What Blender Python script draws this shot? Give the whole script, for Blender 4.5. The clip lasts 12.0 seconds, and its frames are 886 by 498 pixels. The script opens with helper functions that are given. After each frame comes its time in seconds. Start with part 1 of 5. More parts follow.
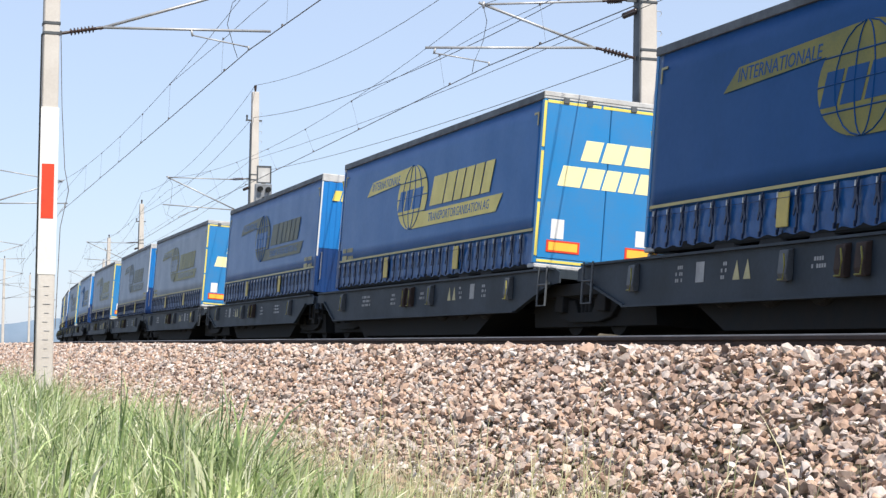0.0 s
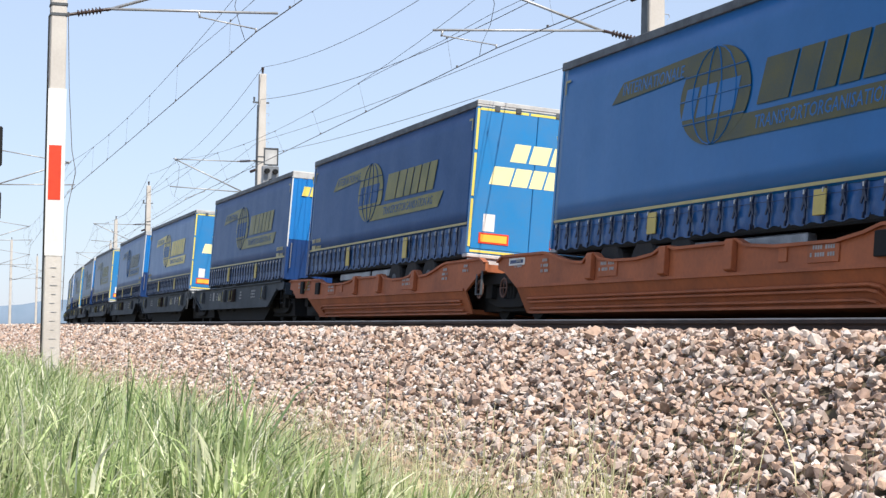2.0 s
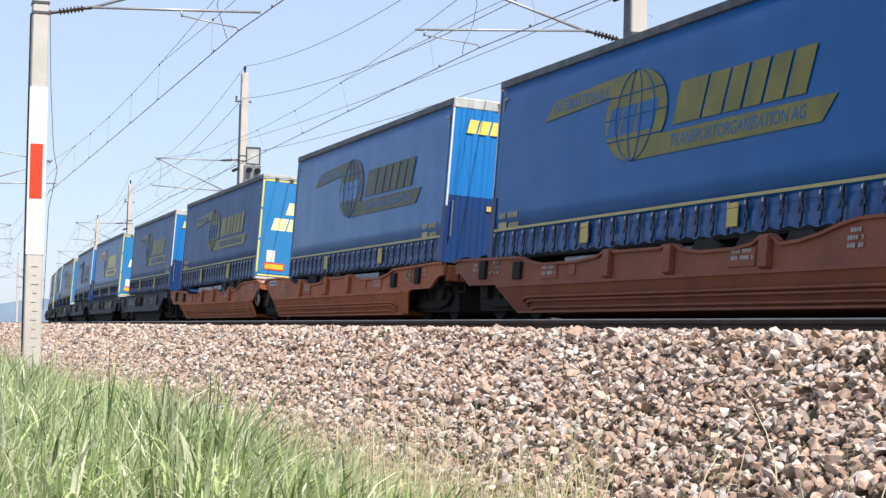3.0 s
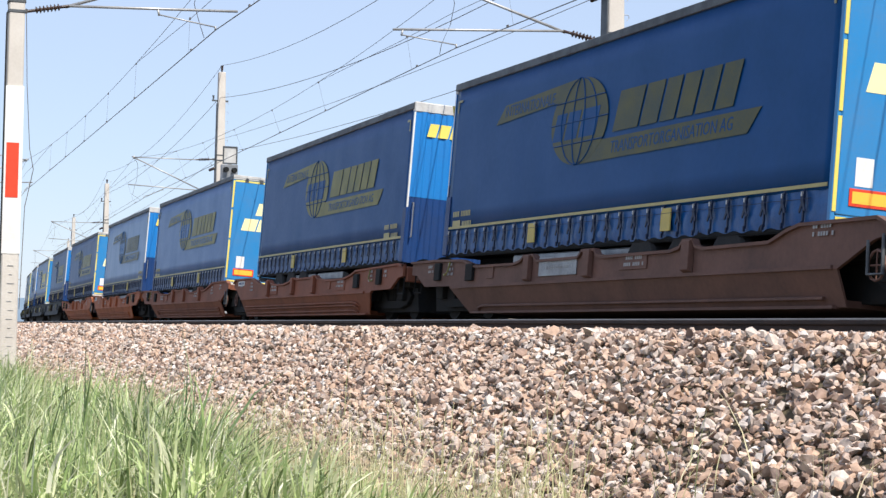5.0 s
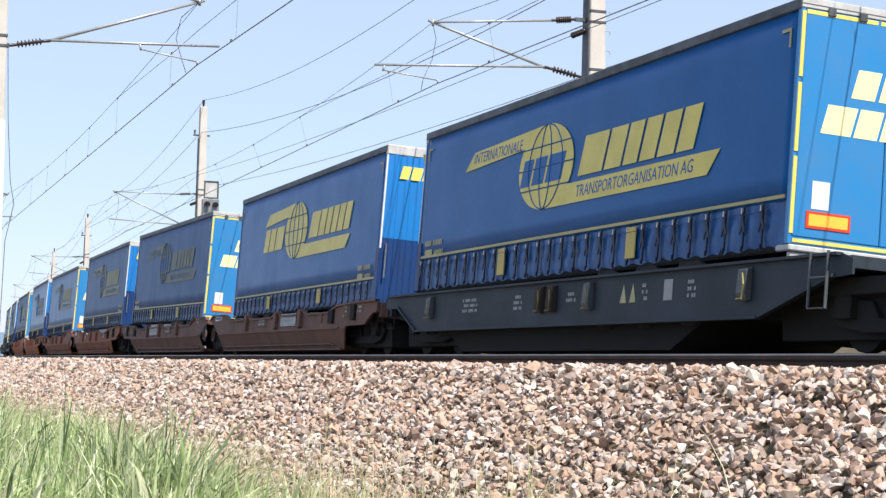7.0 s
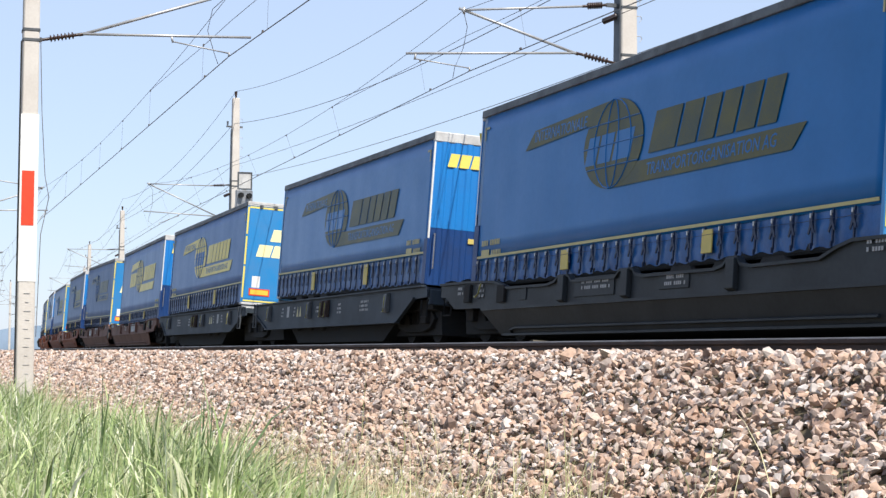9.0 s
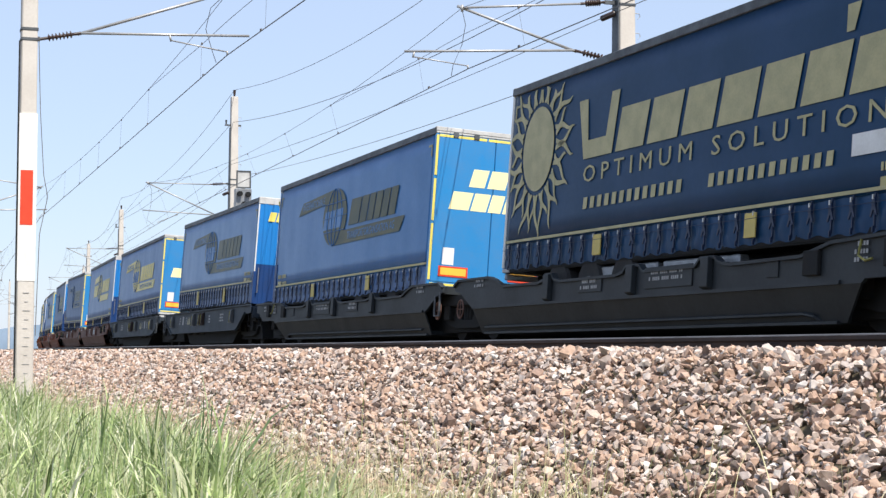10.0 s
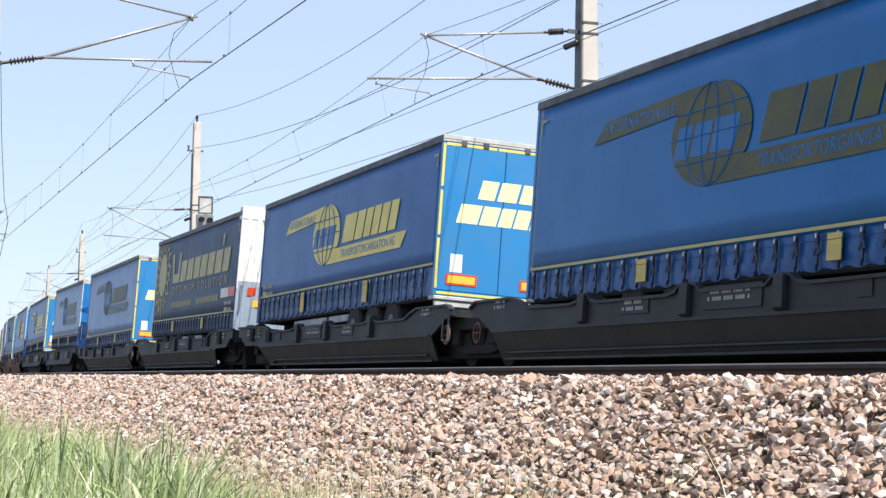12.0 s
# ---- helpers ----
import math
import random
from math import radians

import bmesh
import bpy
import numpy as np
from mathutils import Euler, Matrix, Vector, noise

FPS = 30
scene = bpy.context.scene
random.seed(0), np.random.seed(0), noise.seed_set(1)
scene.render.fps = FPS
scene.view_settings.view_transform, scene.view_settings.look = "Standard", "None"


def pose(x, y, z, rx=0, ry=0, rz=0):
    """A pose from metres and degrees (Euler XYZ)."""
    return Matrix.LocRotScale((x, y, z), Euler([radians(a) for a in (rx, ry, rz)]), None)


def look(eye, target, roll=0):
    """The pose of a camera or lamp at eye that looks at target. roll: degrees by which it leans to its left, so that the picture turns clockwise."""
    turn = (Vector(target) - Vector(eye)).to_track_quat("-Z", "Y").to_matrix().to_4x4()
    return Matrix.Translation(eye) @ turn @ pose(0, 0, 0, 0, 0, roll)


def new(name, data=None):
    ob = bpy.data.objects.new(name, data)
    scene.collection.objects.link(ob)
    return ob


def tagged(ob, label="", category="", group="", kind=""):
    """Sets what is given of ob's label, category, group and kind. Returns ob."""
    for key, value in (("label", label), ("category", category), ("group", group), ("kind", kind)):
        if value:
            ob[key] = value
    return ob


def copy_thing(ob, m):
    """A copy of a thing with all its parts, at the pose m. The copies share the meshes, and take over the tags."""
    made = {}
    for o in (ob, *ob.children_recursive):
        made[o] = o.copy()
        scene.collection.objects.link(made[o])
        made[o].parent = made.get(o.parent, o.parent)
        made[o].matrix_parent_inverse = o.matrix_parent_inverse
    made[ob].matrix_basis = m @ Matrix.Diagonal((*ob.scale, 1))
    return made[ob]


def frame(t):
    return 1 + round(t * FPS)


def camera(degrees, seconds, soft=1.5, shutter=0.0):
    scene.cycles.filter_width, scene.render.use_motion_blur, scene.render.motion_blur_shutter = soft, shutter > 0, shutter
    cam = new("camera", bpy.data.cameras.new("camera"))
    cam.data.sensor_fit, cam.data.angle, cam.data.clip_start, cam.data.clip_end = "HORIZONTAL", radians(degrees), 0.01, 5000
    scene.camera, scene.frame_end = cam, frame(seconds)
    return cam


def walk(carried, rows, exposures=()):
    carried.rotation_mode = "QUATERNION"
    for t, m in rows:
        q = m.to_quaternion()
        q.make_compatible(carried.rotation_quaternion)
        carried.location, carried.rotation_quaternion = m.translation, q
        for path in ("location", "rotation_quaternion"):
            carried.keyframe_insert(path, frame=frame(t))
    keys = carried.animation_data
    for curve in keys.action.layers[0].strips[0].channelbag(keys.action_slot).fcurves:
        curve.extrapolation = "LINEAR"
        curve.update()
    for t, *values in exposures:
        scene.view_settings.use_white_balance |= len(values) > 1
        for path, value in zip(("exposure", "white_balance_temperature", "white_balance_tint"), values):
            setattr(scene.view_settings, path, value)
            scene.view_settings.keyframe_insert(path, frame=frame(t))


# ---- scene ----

# ---------------------------------------------------------------- camera
EYE = (0.0, 0.0, 0.0)
cam = camera(27.58, 12.0, soft=1.4, shutter=0.0)
# seconds, turn to the right of the line, upward pitch, roll
TURNS = [(0, 18.810, 3.211, 0.669), (0.5, 18.568, 3.201, 0.638), (1, 18.595, 2.910, 0.718), (1.5, 18.613, 2.777, 0.734),
         (2, 18.603, 2.660, 0.874), (2.5, 19.028, 2.656, 0.959), (3, 19.171, 2.656, 0.965), (3.5, 19.582, 2.650, 1.002),
         (5.5, 19.915, 2.685, 1.037), (6, 19.919, 3.025, 1.073), (6.5, 20.158, 3.411, 1.150), (7, 20.478, 3.786, 1.108),
         (8.8, 19.388, 3.430, 0.462), (9, 19.403, 3.394, 0.424), (9.5, 19.414, 3.350, 0.287),
         (10, 19.433, 3.327, 0.212), (10.5, 19.531, 3.302, 0.322), (11, 19.851, 3.360, 0.504),
         (11.5, 19.903, 3.825, 0.528), (12, 20.637, 4.196, 0.491)]

def turned(yaw, pitch, roll):
    y, p = radians(yaw), radians(pitch)
    aim = Vector((math.sin(y) * math.cos(p), math.cos(y) * math.cos(p), math.sin(p)))
    return look(EYE, aim * 10, roll)


walk(cam, [(t, turned(a, b, c)) for t, a, b, c in TURNS], [(0, 0.34), (5.5, 0.34), (7, 0.44), (9, 0.38), (11, 0.36), (12, 0.44)])

# ---------------------------------------------------------------- light
SUN_FROM = Vector((0.16, -0.70, 0.92)).normalized()
world = bpy.data.worlds.new("sky")
scene.world = world
world.use_nodes = True
wn = world.node_tree
sky = wn.nodes.new("ShaderNodeTexSky")
sky.sky_type = "NISHITA"
sky.sun_disc = False
sky.sun_elevation = math.asin(SUN_FROM.z)
sky.sun_rotation = math.atan2(SUN_FROM.x, SUN_FROM.y)
sky.air_density, sky.dust_density, sky.ozone_density = 1.0, 0.4, 3.0
wn.nodes["Background"].inputs[1].default_value = 0.115
haze = wn.nodes.new("ShaderNodeMix")      # thin even summer haze over the clear sky
haze.data_type = "RGBA"
haze.inputs[0].default_value = 0.62
haze.inputs[7].default_value = (4.6, 5.4, 7.2, 1)
wn.links.new(sky.outputs[0], haze.inputs[6])
wn.links.new(haze.outputs[2], wn.nodes["Background"].inputs[0])
sun = new("sun", bpy.data.lights.new("sun", "SUN"))
sun.data.energy, sun.data.angle, sun.data.color = 5.0, radians(0.55), (1.0, 0.94, 0.84)
sun.matrix_world = look((0, 0, 40), Vector((0, 0, 40)) - SUN_FROM)

# ---------------------------------------------------------------- the line
BEND = 0.000323          # the line bears away to the right
FAR_X, FAR_Z = 12.42, 0.21   # centre of the far track, its rail level
NEAR_X, NEAR_Z = 7.3, 0.09   # centre of the near track
CANT = 3.93


def line_x(x0, y):
    return x0 + BEND * y * y


def line_yaw(y):
    return -math.degrees(math.atan(2 * BEND * y))


def on_track(x0, z0, y, flip=False):
    """Pose on a track: x across, y along, z up from the rails, leaning with the cant."""
    m = pose(line_x(x0, y), y, z0, 0, 0, line_yaw(y)) @ pose(0, 0, 0, 0, CANT, 0)
    return m @ pose(0, 0, 0, 0, 0, 180) if flip else m


# ---------------------------------------------------------------- materials
def nodes_of(name):
    m = bpy.data.materials.new(name)
    m.use_nodes = True
    return m, m.node_tree.nodes, m.node_tree.links, m.node_tree.nodes["Principled BSDF"]


def surface(name, a, b=None, rough=0.6, metal=0.0, scale=3.0, fine=40.0, bump=0.1, spots=0.5, island=0.0, each=0.0, coat=0.0, gloss=0.5, dust_haze=0.0, stretch=(1, 1, 1)):
    """Two colours mixed by broad stains and fine grain, a little relief."""
    m, n, l, bs = nodes_of(name)
    b = b or tuple(c * 0.72 for c in a)
    tc = n.new("ShaderNodeTexCoord")
    mp = n.new("ShaderNodeMapping")
    mp.inputs["Scale"].default_value = stretch
    l.new(tc.outputs["Object"], mp.inputs[0])
    t1, t2 = n.new("ShaderNodeTexNoise"), n.new("ShaderNodeTexNoise")
    for t, s in ((t1, scale), (t2, fine)):
        l.new(mp.outputs[0], t.inputs["Vector"])
        t.inputs["Scale"].default_value = s
        t.inputs["Detail"].default_value = 5
    add = n.new("ShaderNodeMath")
    add.operation = "MULTIPLY_ADD"
    l.new(t2.outputs[0], add.inputs[0])
    add.inputs[1].default_value = 0.45
    l.new(t1.outputs[0], add.inputs[2])
    ramp = n.new("ShaderNodeMapRange")
    ramp.inputs[1].default_value, ramp.inputs[2].default_value = 0.72 - 0.3 * spots, 0.72 + 0.3 * spots
    l.new(add.outputs[0], ramp.inputs[0])
    mix = n.new("ShaderNodeMix")
    mix.data_type = "RGBA"
    mix.inputs[6].default_value, mix.inputs[7].default_value = (*a, 1), (*b, 1)
    l.new(ramp.outputs[0], mix.inputs[0])
    col = mix.outputs[2]
    for on, kind, out in ((island, "ShaderNodeNewGeometry", "Random Per Island"), (each, "ShaderNodeObjectInfo", "Random")):
        if on:
            g = n.new(kind)
            hs = n.new("ShaderNodeHueSaturation")
            mr = n.new("ShaderNodeMapRange")
            mr.inputs[3].default_value, mr.inputs[4].default_value = 1 - on, 1 + on
            l.new(g.outputs[out], mr.inputs[0])
            l.new(mr.outputs[0], hs.inputs["Value"])
            l.new(col, hs.inputs["Color"])
            col = hs.outputs[0]
    l.new(col, bs.inputs["Base Color"])
    rr = n.new("ShaderNodeMapRange")
    rr.inputs[3].default_value, rr.inputs[4].default_value = max(0.02, rough - 0.08), min(1, rough + 0.1)
    l.new(add.outputs[0], rr.inputs[0])
    l.new(rr.outputs[0], bs.inputs["Roughness"])
    bs.inputs["Metallic"].default_value = metal
    bs.inputs["Coat Weight"].default_value = coat
    bs.inputs["Specular IOR Level"].default_value = gloss
    if dust_haze:      # dusty cloth sheen, seen along the surface; its pale tint also imitates distance haze
        bs.inputs["Sheen Weight"].default_value = dust_haze
        bs.inputs["Sheen Roughness"].default_value = 0.22
        bs.inputs["Sheen Tint"].default_value = (0.70, 0.82, 0.90, 1)
    if bump:
        bp = n.new("ShaderNodeBump")
        bp.inputs["Strength"].default_value = bump
        bp.inputs["Distance"].default_value = 0.02
        l.new(add.outputs[0], bp.inputs["Height"])
        l.new(bp.outputs[0], bs.inputs["Normal"])
    return m


BLUE = surface("curtain_blue", (0.0, 0.108, 0.35), (0.0, 0.094, 0.30), 0.32, gloss=0.18, scale=0.9, fine=9, bump=0.03, spots=0.9, each=0.06, dust_haze=0.45)
BLUE_DARK = surface("curtain_deep_blue", (0.0, 0.068, 0.24), (0.0, 0.060, 0.20), 0.40, gloss=0.14, scale=0.9, fine=9, bump=0.03, spots=0.9, dust_haze=0.4)
# base colour lightened to imitate sky reflection at a grazing view
BLUE_PALE = surface("curtain_blue_sheen_pale", (0.0, 0.135, 0.40), (0.0, 0.118, 0.345), 0.30, gloss=0.24, scale=0.8, fine=8, bump=0.03, spots=0.9, dust_haze=0.65)
# roof grey; on curtains it is blue cloth with distance haze painted in
GREY_SHEET = surface("haze_curtain_roof_grey", (0.30, 0.36, 0.44), (0.22, 0.28, 0.37), 0.5, scale=0.8, fine=8, bump=0.03, dust_haze=0.5)
NAVY = surface("curtain_navy", (0.002, 0.040, 0.115), (0.003, 0.038, 0.10), 0.42, gloss=0.18, scale=0.9, fine=9, bump=0.03, dust_haze=0.3)
SKIRT = surface("skirt_blue", (0.0, 0.092, 0.31), (0.002, 0.050, 0.17), 0.33, gloss=0.35, scale=2.5, fine=25, bump=0.3, spots=1)
DOOR_BLUE = surface("door_blue", (0.006, 0.205, 0.50), (0.040, 0.195, 0.43), 0.38, scale=1.6, fine=24, bump=0.03, spots=0.8, coat=0.15)
FRONT_BLUE = surface("bulkhead_blue", (0.004, 0.19, 0.54), (0.008, 0.155, 0.45), 0.4, scale=1.2, fine=18, bump=0.03, spots=1)
DEEP_BLUE = surface("kick_panel_blue", (0.0, 0.038, 0.165), (0.002, 0.030, 0.125), 0.45, scale=2, fine=22, bump=0.05)
STRAP = surface("strap_webbing", (0.004, 0.020, 0.068), (0.008, 0.018, 0.05), 0.5, bump=0.05)
MARKING = surface("marking_white", (0.42, 0.43, 0.43), (0.25, 0.25, 0.25), 0.6, scale=3, fine=20, bump=0, spots=1)
YELLOW = surface("print_yellow", (0.78, 0.64, 0.13), (0.68, 0.56, 0.12), 0.4, scale=2, fine=30, bump=0.02, dust_haze=0.4)
STRIPE = surface("stripe_yellow", (0.50, 0.42, 0.14), (0.36, 0.32, 0.15), 0.45, scale=2, fine=30, bump=0.0, spots=1, dust_haze=0.4)
TAG = surface("tag_yellow", (0.62, 0.48, 0.10), (0.45, 0.37, 0.12), 0.5, scale=4, fine=30, bump=0.1, spots=1)
# yellow prints as dulled by glare, put into the colour; also worn yellow levers
DULL_YELLOW = surface("dull_yellow_glare_and_wear", (0.27, 0.235, 0.04), (0.14, 0.15, 0.06), 0.42, gloss=0.2, scale=2, fine=30, bump=0.02, spots=1, dust_haze=0.5)
# the same prints where glare turns them olive, painted as colour
OLIVE = surface("print_olive_glare", (0.125, 0.11, 0.02), (0.05, 0.075, 0.075), 0.42, gloss=0.2, scale=1.6, fine=26, bump=0.02, spots=1, dust_haze=0.5)
CREAM = surface("print_cream", (0.88, 0.80, 0.42), (0.84, 0.76, 0.40), 0.4, scale=3, fine=30, bump=0.0)
SAND = surface("print_sand", (0.46, 0.41, 0.20), (0.36, 0.33, 0.17), 0.45, scale=3, fine=30, bump=0.0)
HEADER = surface("header_grey_white", (0.58, 0.58, 0.57), (0.36, 0.35, 0.34), 0.5, scale=3, fine=25, bump=0.05, spots=1)
WHITE = surface("white_paint", (0.80, 0.80, 0.78), (0.62, 0.61, 0.58), 0.45, scale=3, fine=25, bump=0.03, spots=1)
GREY_ALU = surface("grey_aluminium", (0.30, 0.31, 0.33), (0.20, 0.21, 0.22), 0.4, 0.5, scale=3, fine=30, bump=0.05)
EDGE = surface("dark_cantrail", (0.10, 0.11, 0.12), (0.06, 0.065, 0.07), 0.5, 0.2, scale=3, fine=30, bump=0.05)
RED = surface("marker_red", (0.75, 0.06, 0.02), rough=0.35, bump=0.0)
ORANGE_MARK = surface("marker_yellow", (0.95, 0.50, 0.06), (0.9, 0.45, 0.05), 0.35, bump=0.0)
DARK = surface("underframe_black", (0.012, 0.014, 0.016), (0.020, 0.019, 0.018), 0.8, gloss=0.25, scale=4, fine=30, bump=0.2)
RUBBER = surface("tyre_rubber", (0.015, 0.015, 0.016), (0.03, 0.028, 0.026), 0.85, scale=5, fine=40, bump=0.2)
STEEL = surface("bright_steel", (0.55, 0.53, 0.50), (0.38, 0.35, 0.32), 0.35, 0.9, scale=5, fine=40, bump=0.05)
WAGON_ORANGE = surface("wagon_orange", (0.50, 0.140, 0.045), (0.24, 0.085, 0.045), 0.6, scale=1.3, fine=14, bump=0.15, spots=1.2, gloss=0.3)
# browner version of the orange, with shadow darkening put into the paint
WAGON_RED = surface("wagon_red_shadowed", (0.30, 0.092, 0.045), (0.15, 0.062, 0.04), 0.6, scale=1.3, fine=14, bump=0.15, spots=1.2, gloss=0.3)
WAGON_BROWN = surface("wagon_brown", (0.19, 0.095, 0.07), (0.10, 0.060, 0.05), 0.65, scale=1.3, fine=14, bump=0.15, spots=1.1, gloss=0.3)
WAGON_GREY = surface("wagon_slate", (0.028, 0.043, 0.062), (0.022, 0.030, 0.038), 0.6, scale=1.2, fine=14, bump=0.1, spots=1, gloss=0.35)
WAGON_BLACK = surface("wagon_anthracite", (0.020, 0.027, 0.033), (0.014, 0.017, 0.020), 0.55, scale=1.2, fine=14, bump=0.1, spots=1, gloss=0.35)
RUST = surface("rail_rust", (0.045, 0.026, 0.02), (0.028, 0.019, 0.016), 0.8, scale=4, fine=40, bump=0.25)
RAIL_HEAD = surface("rail_head", (0.32, 0.30, 0.28), (0.22, 0.20, 0.18), 0.35, 0.8, scale=2, fine=40, bump=0.02)
CONCRETE = surface("mast_concrete", (0.60, 0.565, 0.52), (0.46, 0.42, 0.38), 0.8, scale=1.2, fine=22, bump=0.15, spots=1)
WIRE = surface("wire_copper", (0.16, 0.14, 0.13), (0.10, 0.09, 0.085), 0.5, 0.4, bump=0)
GALV = surface("galvanised_tube", (0.46, 0.46, 0.46), (0.34, 0.34, 0.34), 0.45, 0.5, scale=4, fine=40, bump=0.03)
PORCELAIN = surface("insulator_brown", (0.05, 0.028, 0.022), rough=0.25, bump=0)
STONE = None
# distance haze is mixed into this blue-grey
HILL = surface("haze_painted_woods", (0.17, 0.23, 0.31), (0.13, 0.19, 0.26), 0.95, scale=0.01, fine=0.06, bump=0)
SOIL = surface("soil", (0.125, 0.10, 0.058), (0.078, 0.064, 0.040), 0.95, scale=1.5, fine=18, bump=0.5, spots=1)


def stone_material():
    m, n, l, bs = nodes_of("ballast_stone")
    g = n.new("ShaderNodeNewGeometry")
    r = n.new("ShaderNodeValToRGB")
    e = r.color_ramp.elements
    e[0].position, e[0].color = 0.0, (0.13, 0.105, 0.095, 1)
    e[1].position, e[1].color = 1.0, (0.72, 0.66, 0.62, 1)
    for p, c in ((0.09, (0.28, 0.185, 0.145)), (0.26, (0.47, 0.32, 0.24)), (0.42, (0.58, 0.40, 0.295)), (0.52, (0.41, 0.315, 0.27)), (0.68, (0.60, 0.465, 0.38)), (0.80, (0.48, 0.41, 0.38)), (0.92, (0.66, 0.565, 0.50))):
        x = e.new(p)
        x.color = (*c, 1)
    l.new(g.outputs["Random Per Island"], r.inputs[0])
    tc = n.new("ShaderNodeTexCoord")
    t = n.new("ShaderNodeTexNoise")
    t.inputs["Scale"].default_value, t.inputs["Detail"].default_value = 28, 6
    l.new(tc.outputs["Object"], t.inputs["Vector"])
    mr = n.new("ShaderNodeMapRange")
    mr.inputs[1].default_value, mr.inputs[2].default_value = 0.3, 0.7
    mr.inputs[3].default_value, mr.inputs[4].default_value = 0.66, 1.14
    l.new(t.outputs[0], mr.inputs[0])
    hs = n.new("ShaderNodeHueSaturation")
    l.new(mr.outputs[0], hs.inputs["Value"])
    l.new(r.outputs[0], hs.inputs["Color"])
    l.new(hs.outputs[0], bs.inputs["Base Color"])
    bs.inputs["Roughness"].default_value = 0.85
    bp = n.new("ShaderNodeBump")
    bp.inputs["Strength"].default_value, bp.inputs["Distance"].default_value = 0.35, 0.01
    l.new(t.outputs[0], bp.inputs["Height"])
    l.new(bp.outputs[0], bs.inputs["Normal"])
    return m


def blade_material(name, stops, rough=0.5):
    m, n, l, bs = nodes_of(name)
    g = n.new("ShaderNodeNewGeometry")
    r = n.new("ShaderNodeValToRGB")
    e = r.color_ramp.elements
    e[0].position, e[0].color = stops[0][0], (*stops[0][1], 1)
    e[1].position, e[1].color = stops[-1][0], (*stops[-1][1], 1)
    for p, c in stops[1:-1]:
        x = e.new(p)
        x.color = (*c, 1)
    l.new(g.outputs["Random Per Island"], r.inputs[0])
    # darker and paler patches, a step or so across, painting shaded gaps between clumps
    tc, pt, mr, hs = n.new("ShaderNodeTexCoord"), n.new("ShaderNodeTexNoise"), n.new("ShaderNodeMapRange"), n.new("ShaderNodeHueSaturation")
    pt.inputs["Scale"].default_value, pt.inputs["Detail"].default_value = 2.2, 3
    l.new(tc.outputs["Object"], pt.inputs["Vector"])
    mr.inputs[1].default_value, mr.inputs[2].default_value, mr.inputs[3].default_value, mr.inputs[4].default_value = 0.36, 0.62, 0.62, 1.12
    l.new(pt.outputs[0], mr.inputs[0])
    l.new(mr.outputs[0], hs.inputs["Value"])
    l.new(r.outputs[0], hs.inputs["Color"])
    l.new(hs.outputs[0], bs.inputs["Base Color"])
    bs.inputs["Roughness"].default_value = rough
    tr = n.new("ShaderNodeBsdfTranslucent")
    l.new(hs.outputs[0], tr.inputs["Color"])
    mx = n.new("ShaderNodeMixShader")
    mx.inputs[0].default_value = 0.3
    l.new(bs.outputs[0], mx.inputs[1])
    l.new(tr.outputs[0], mx.inputs[2])
    l.new(mx.outputs[0], n["Material Output"].inputs[0])
    return m


STONE = stone_material()
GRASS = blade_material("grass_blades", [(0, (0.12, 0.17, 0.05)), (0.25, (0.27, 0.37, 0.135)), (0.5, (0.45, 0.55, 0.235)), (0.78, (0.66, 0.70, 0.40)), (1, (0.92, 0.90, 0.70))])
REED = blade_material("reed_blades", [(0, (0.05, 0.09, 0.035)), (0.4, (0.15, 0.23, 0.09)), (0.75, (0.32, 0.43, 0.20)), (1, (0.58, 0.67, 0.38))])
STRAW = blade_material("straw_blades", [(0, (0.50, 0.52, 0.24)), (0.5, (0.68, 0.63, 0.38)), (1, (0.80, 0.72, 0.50))])


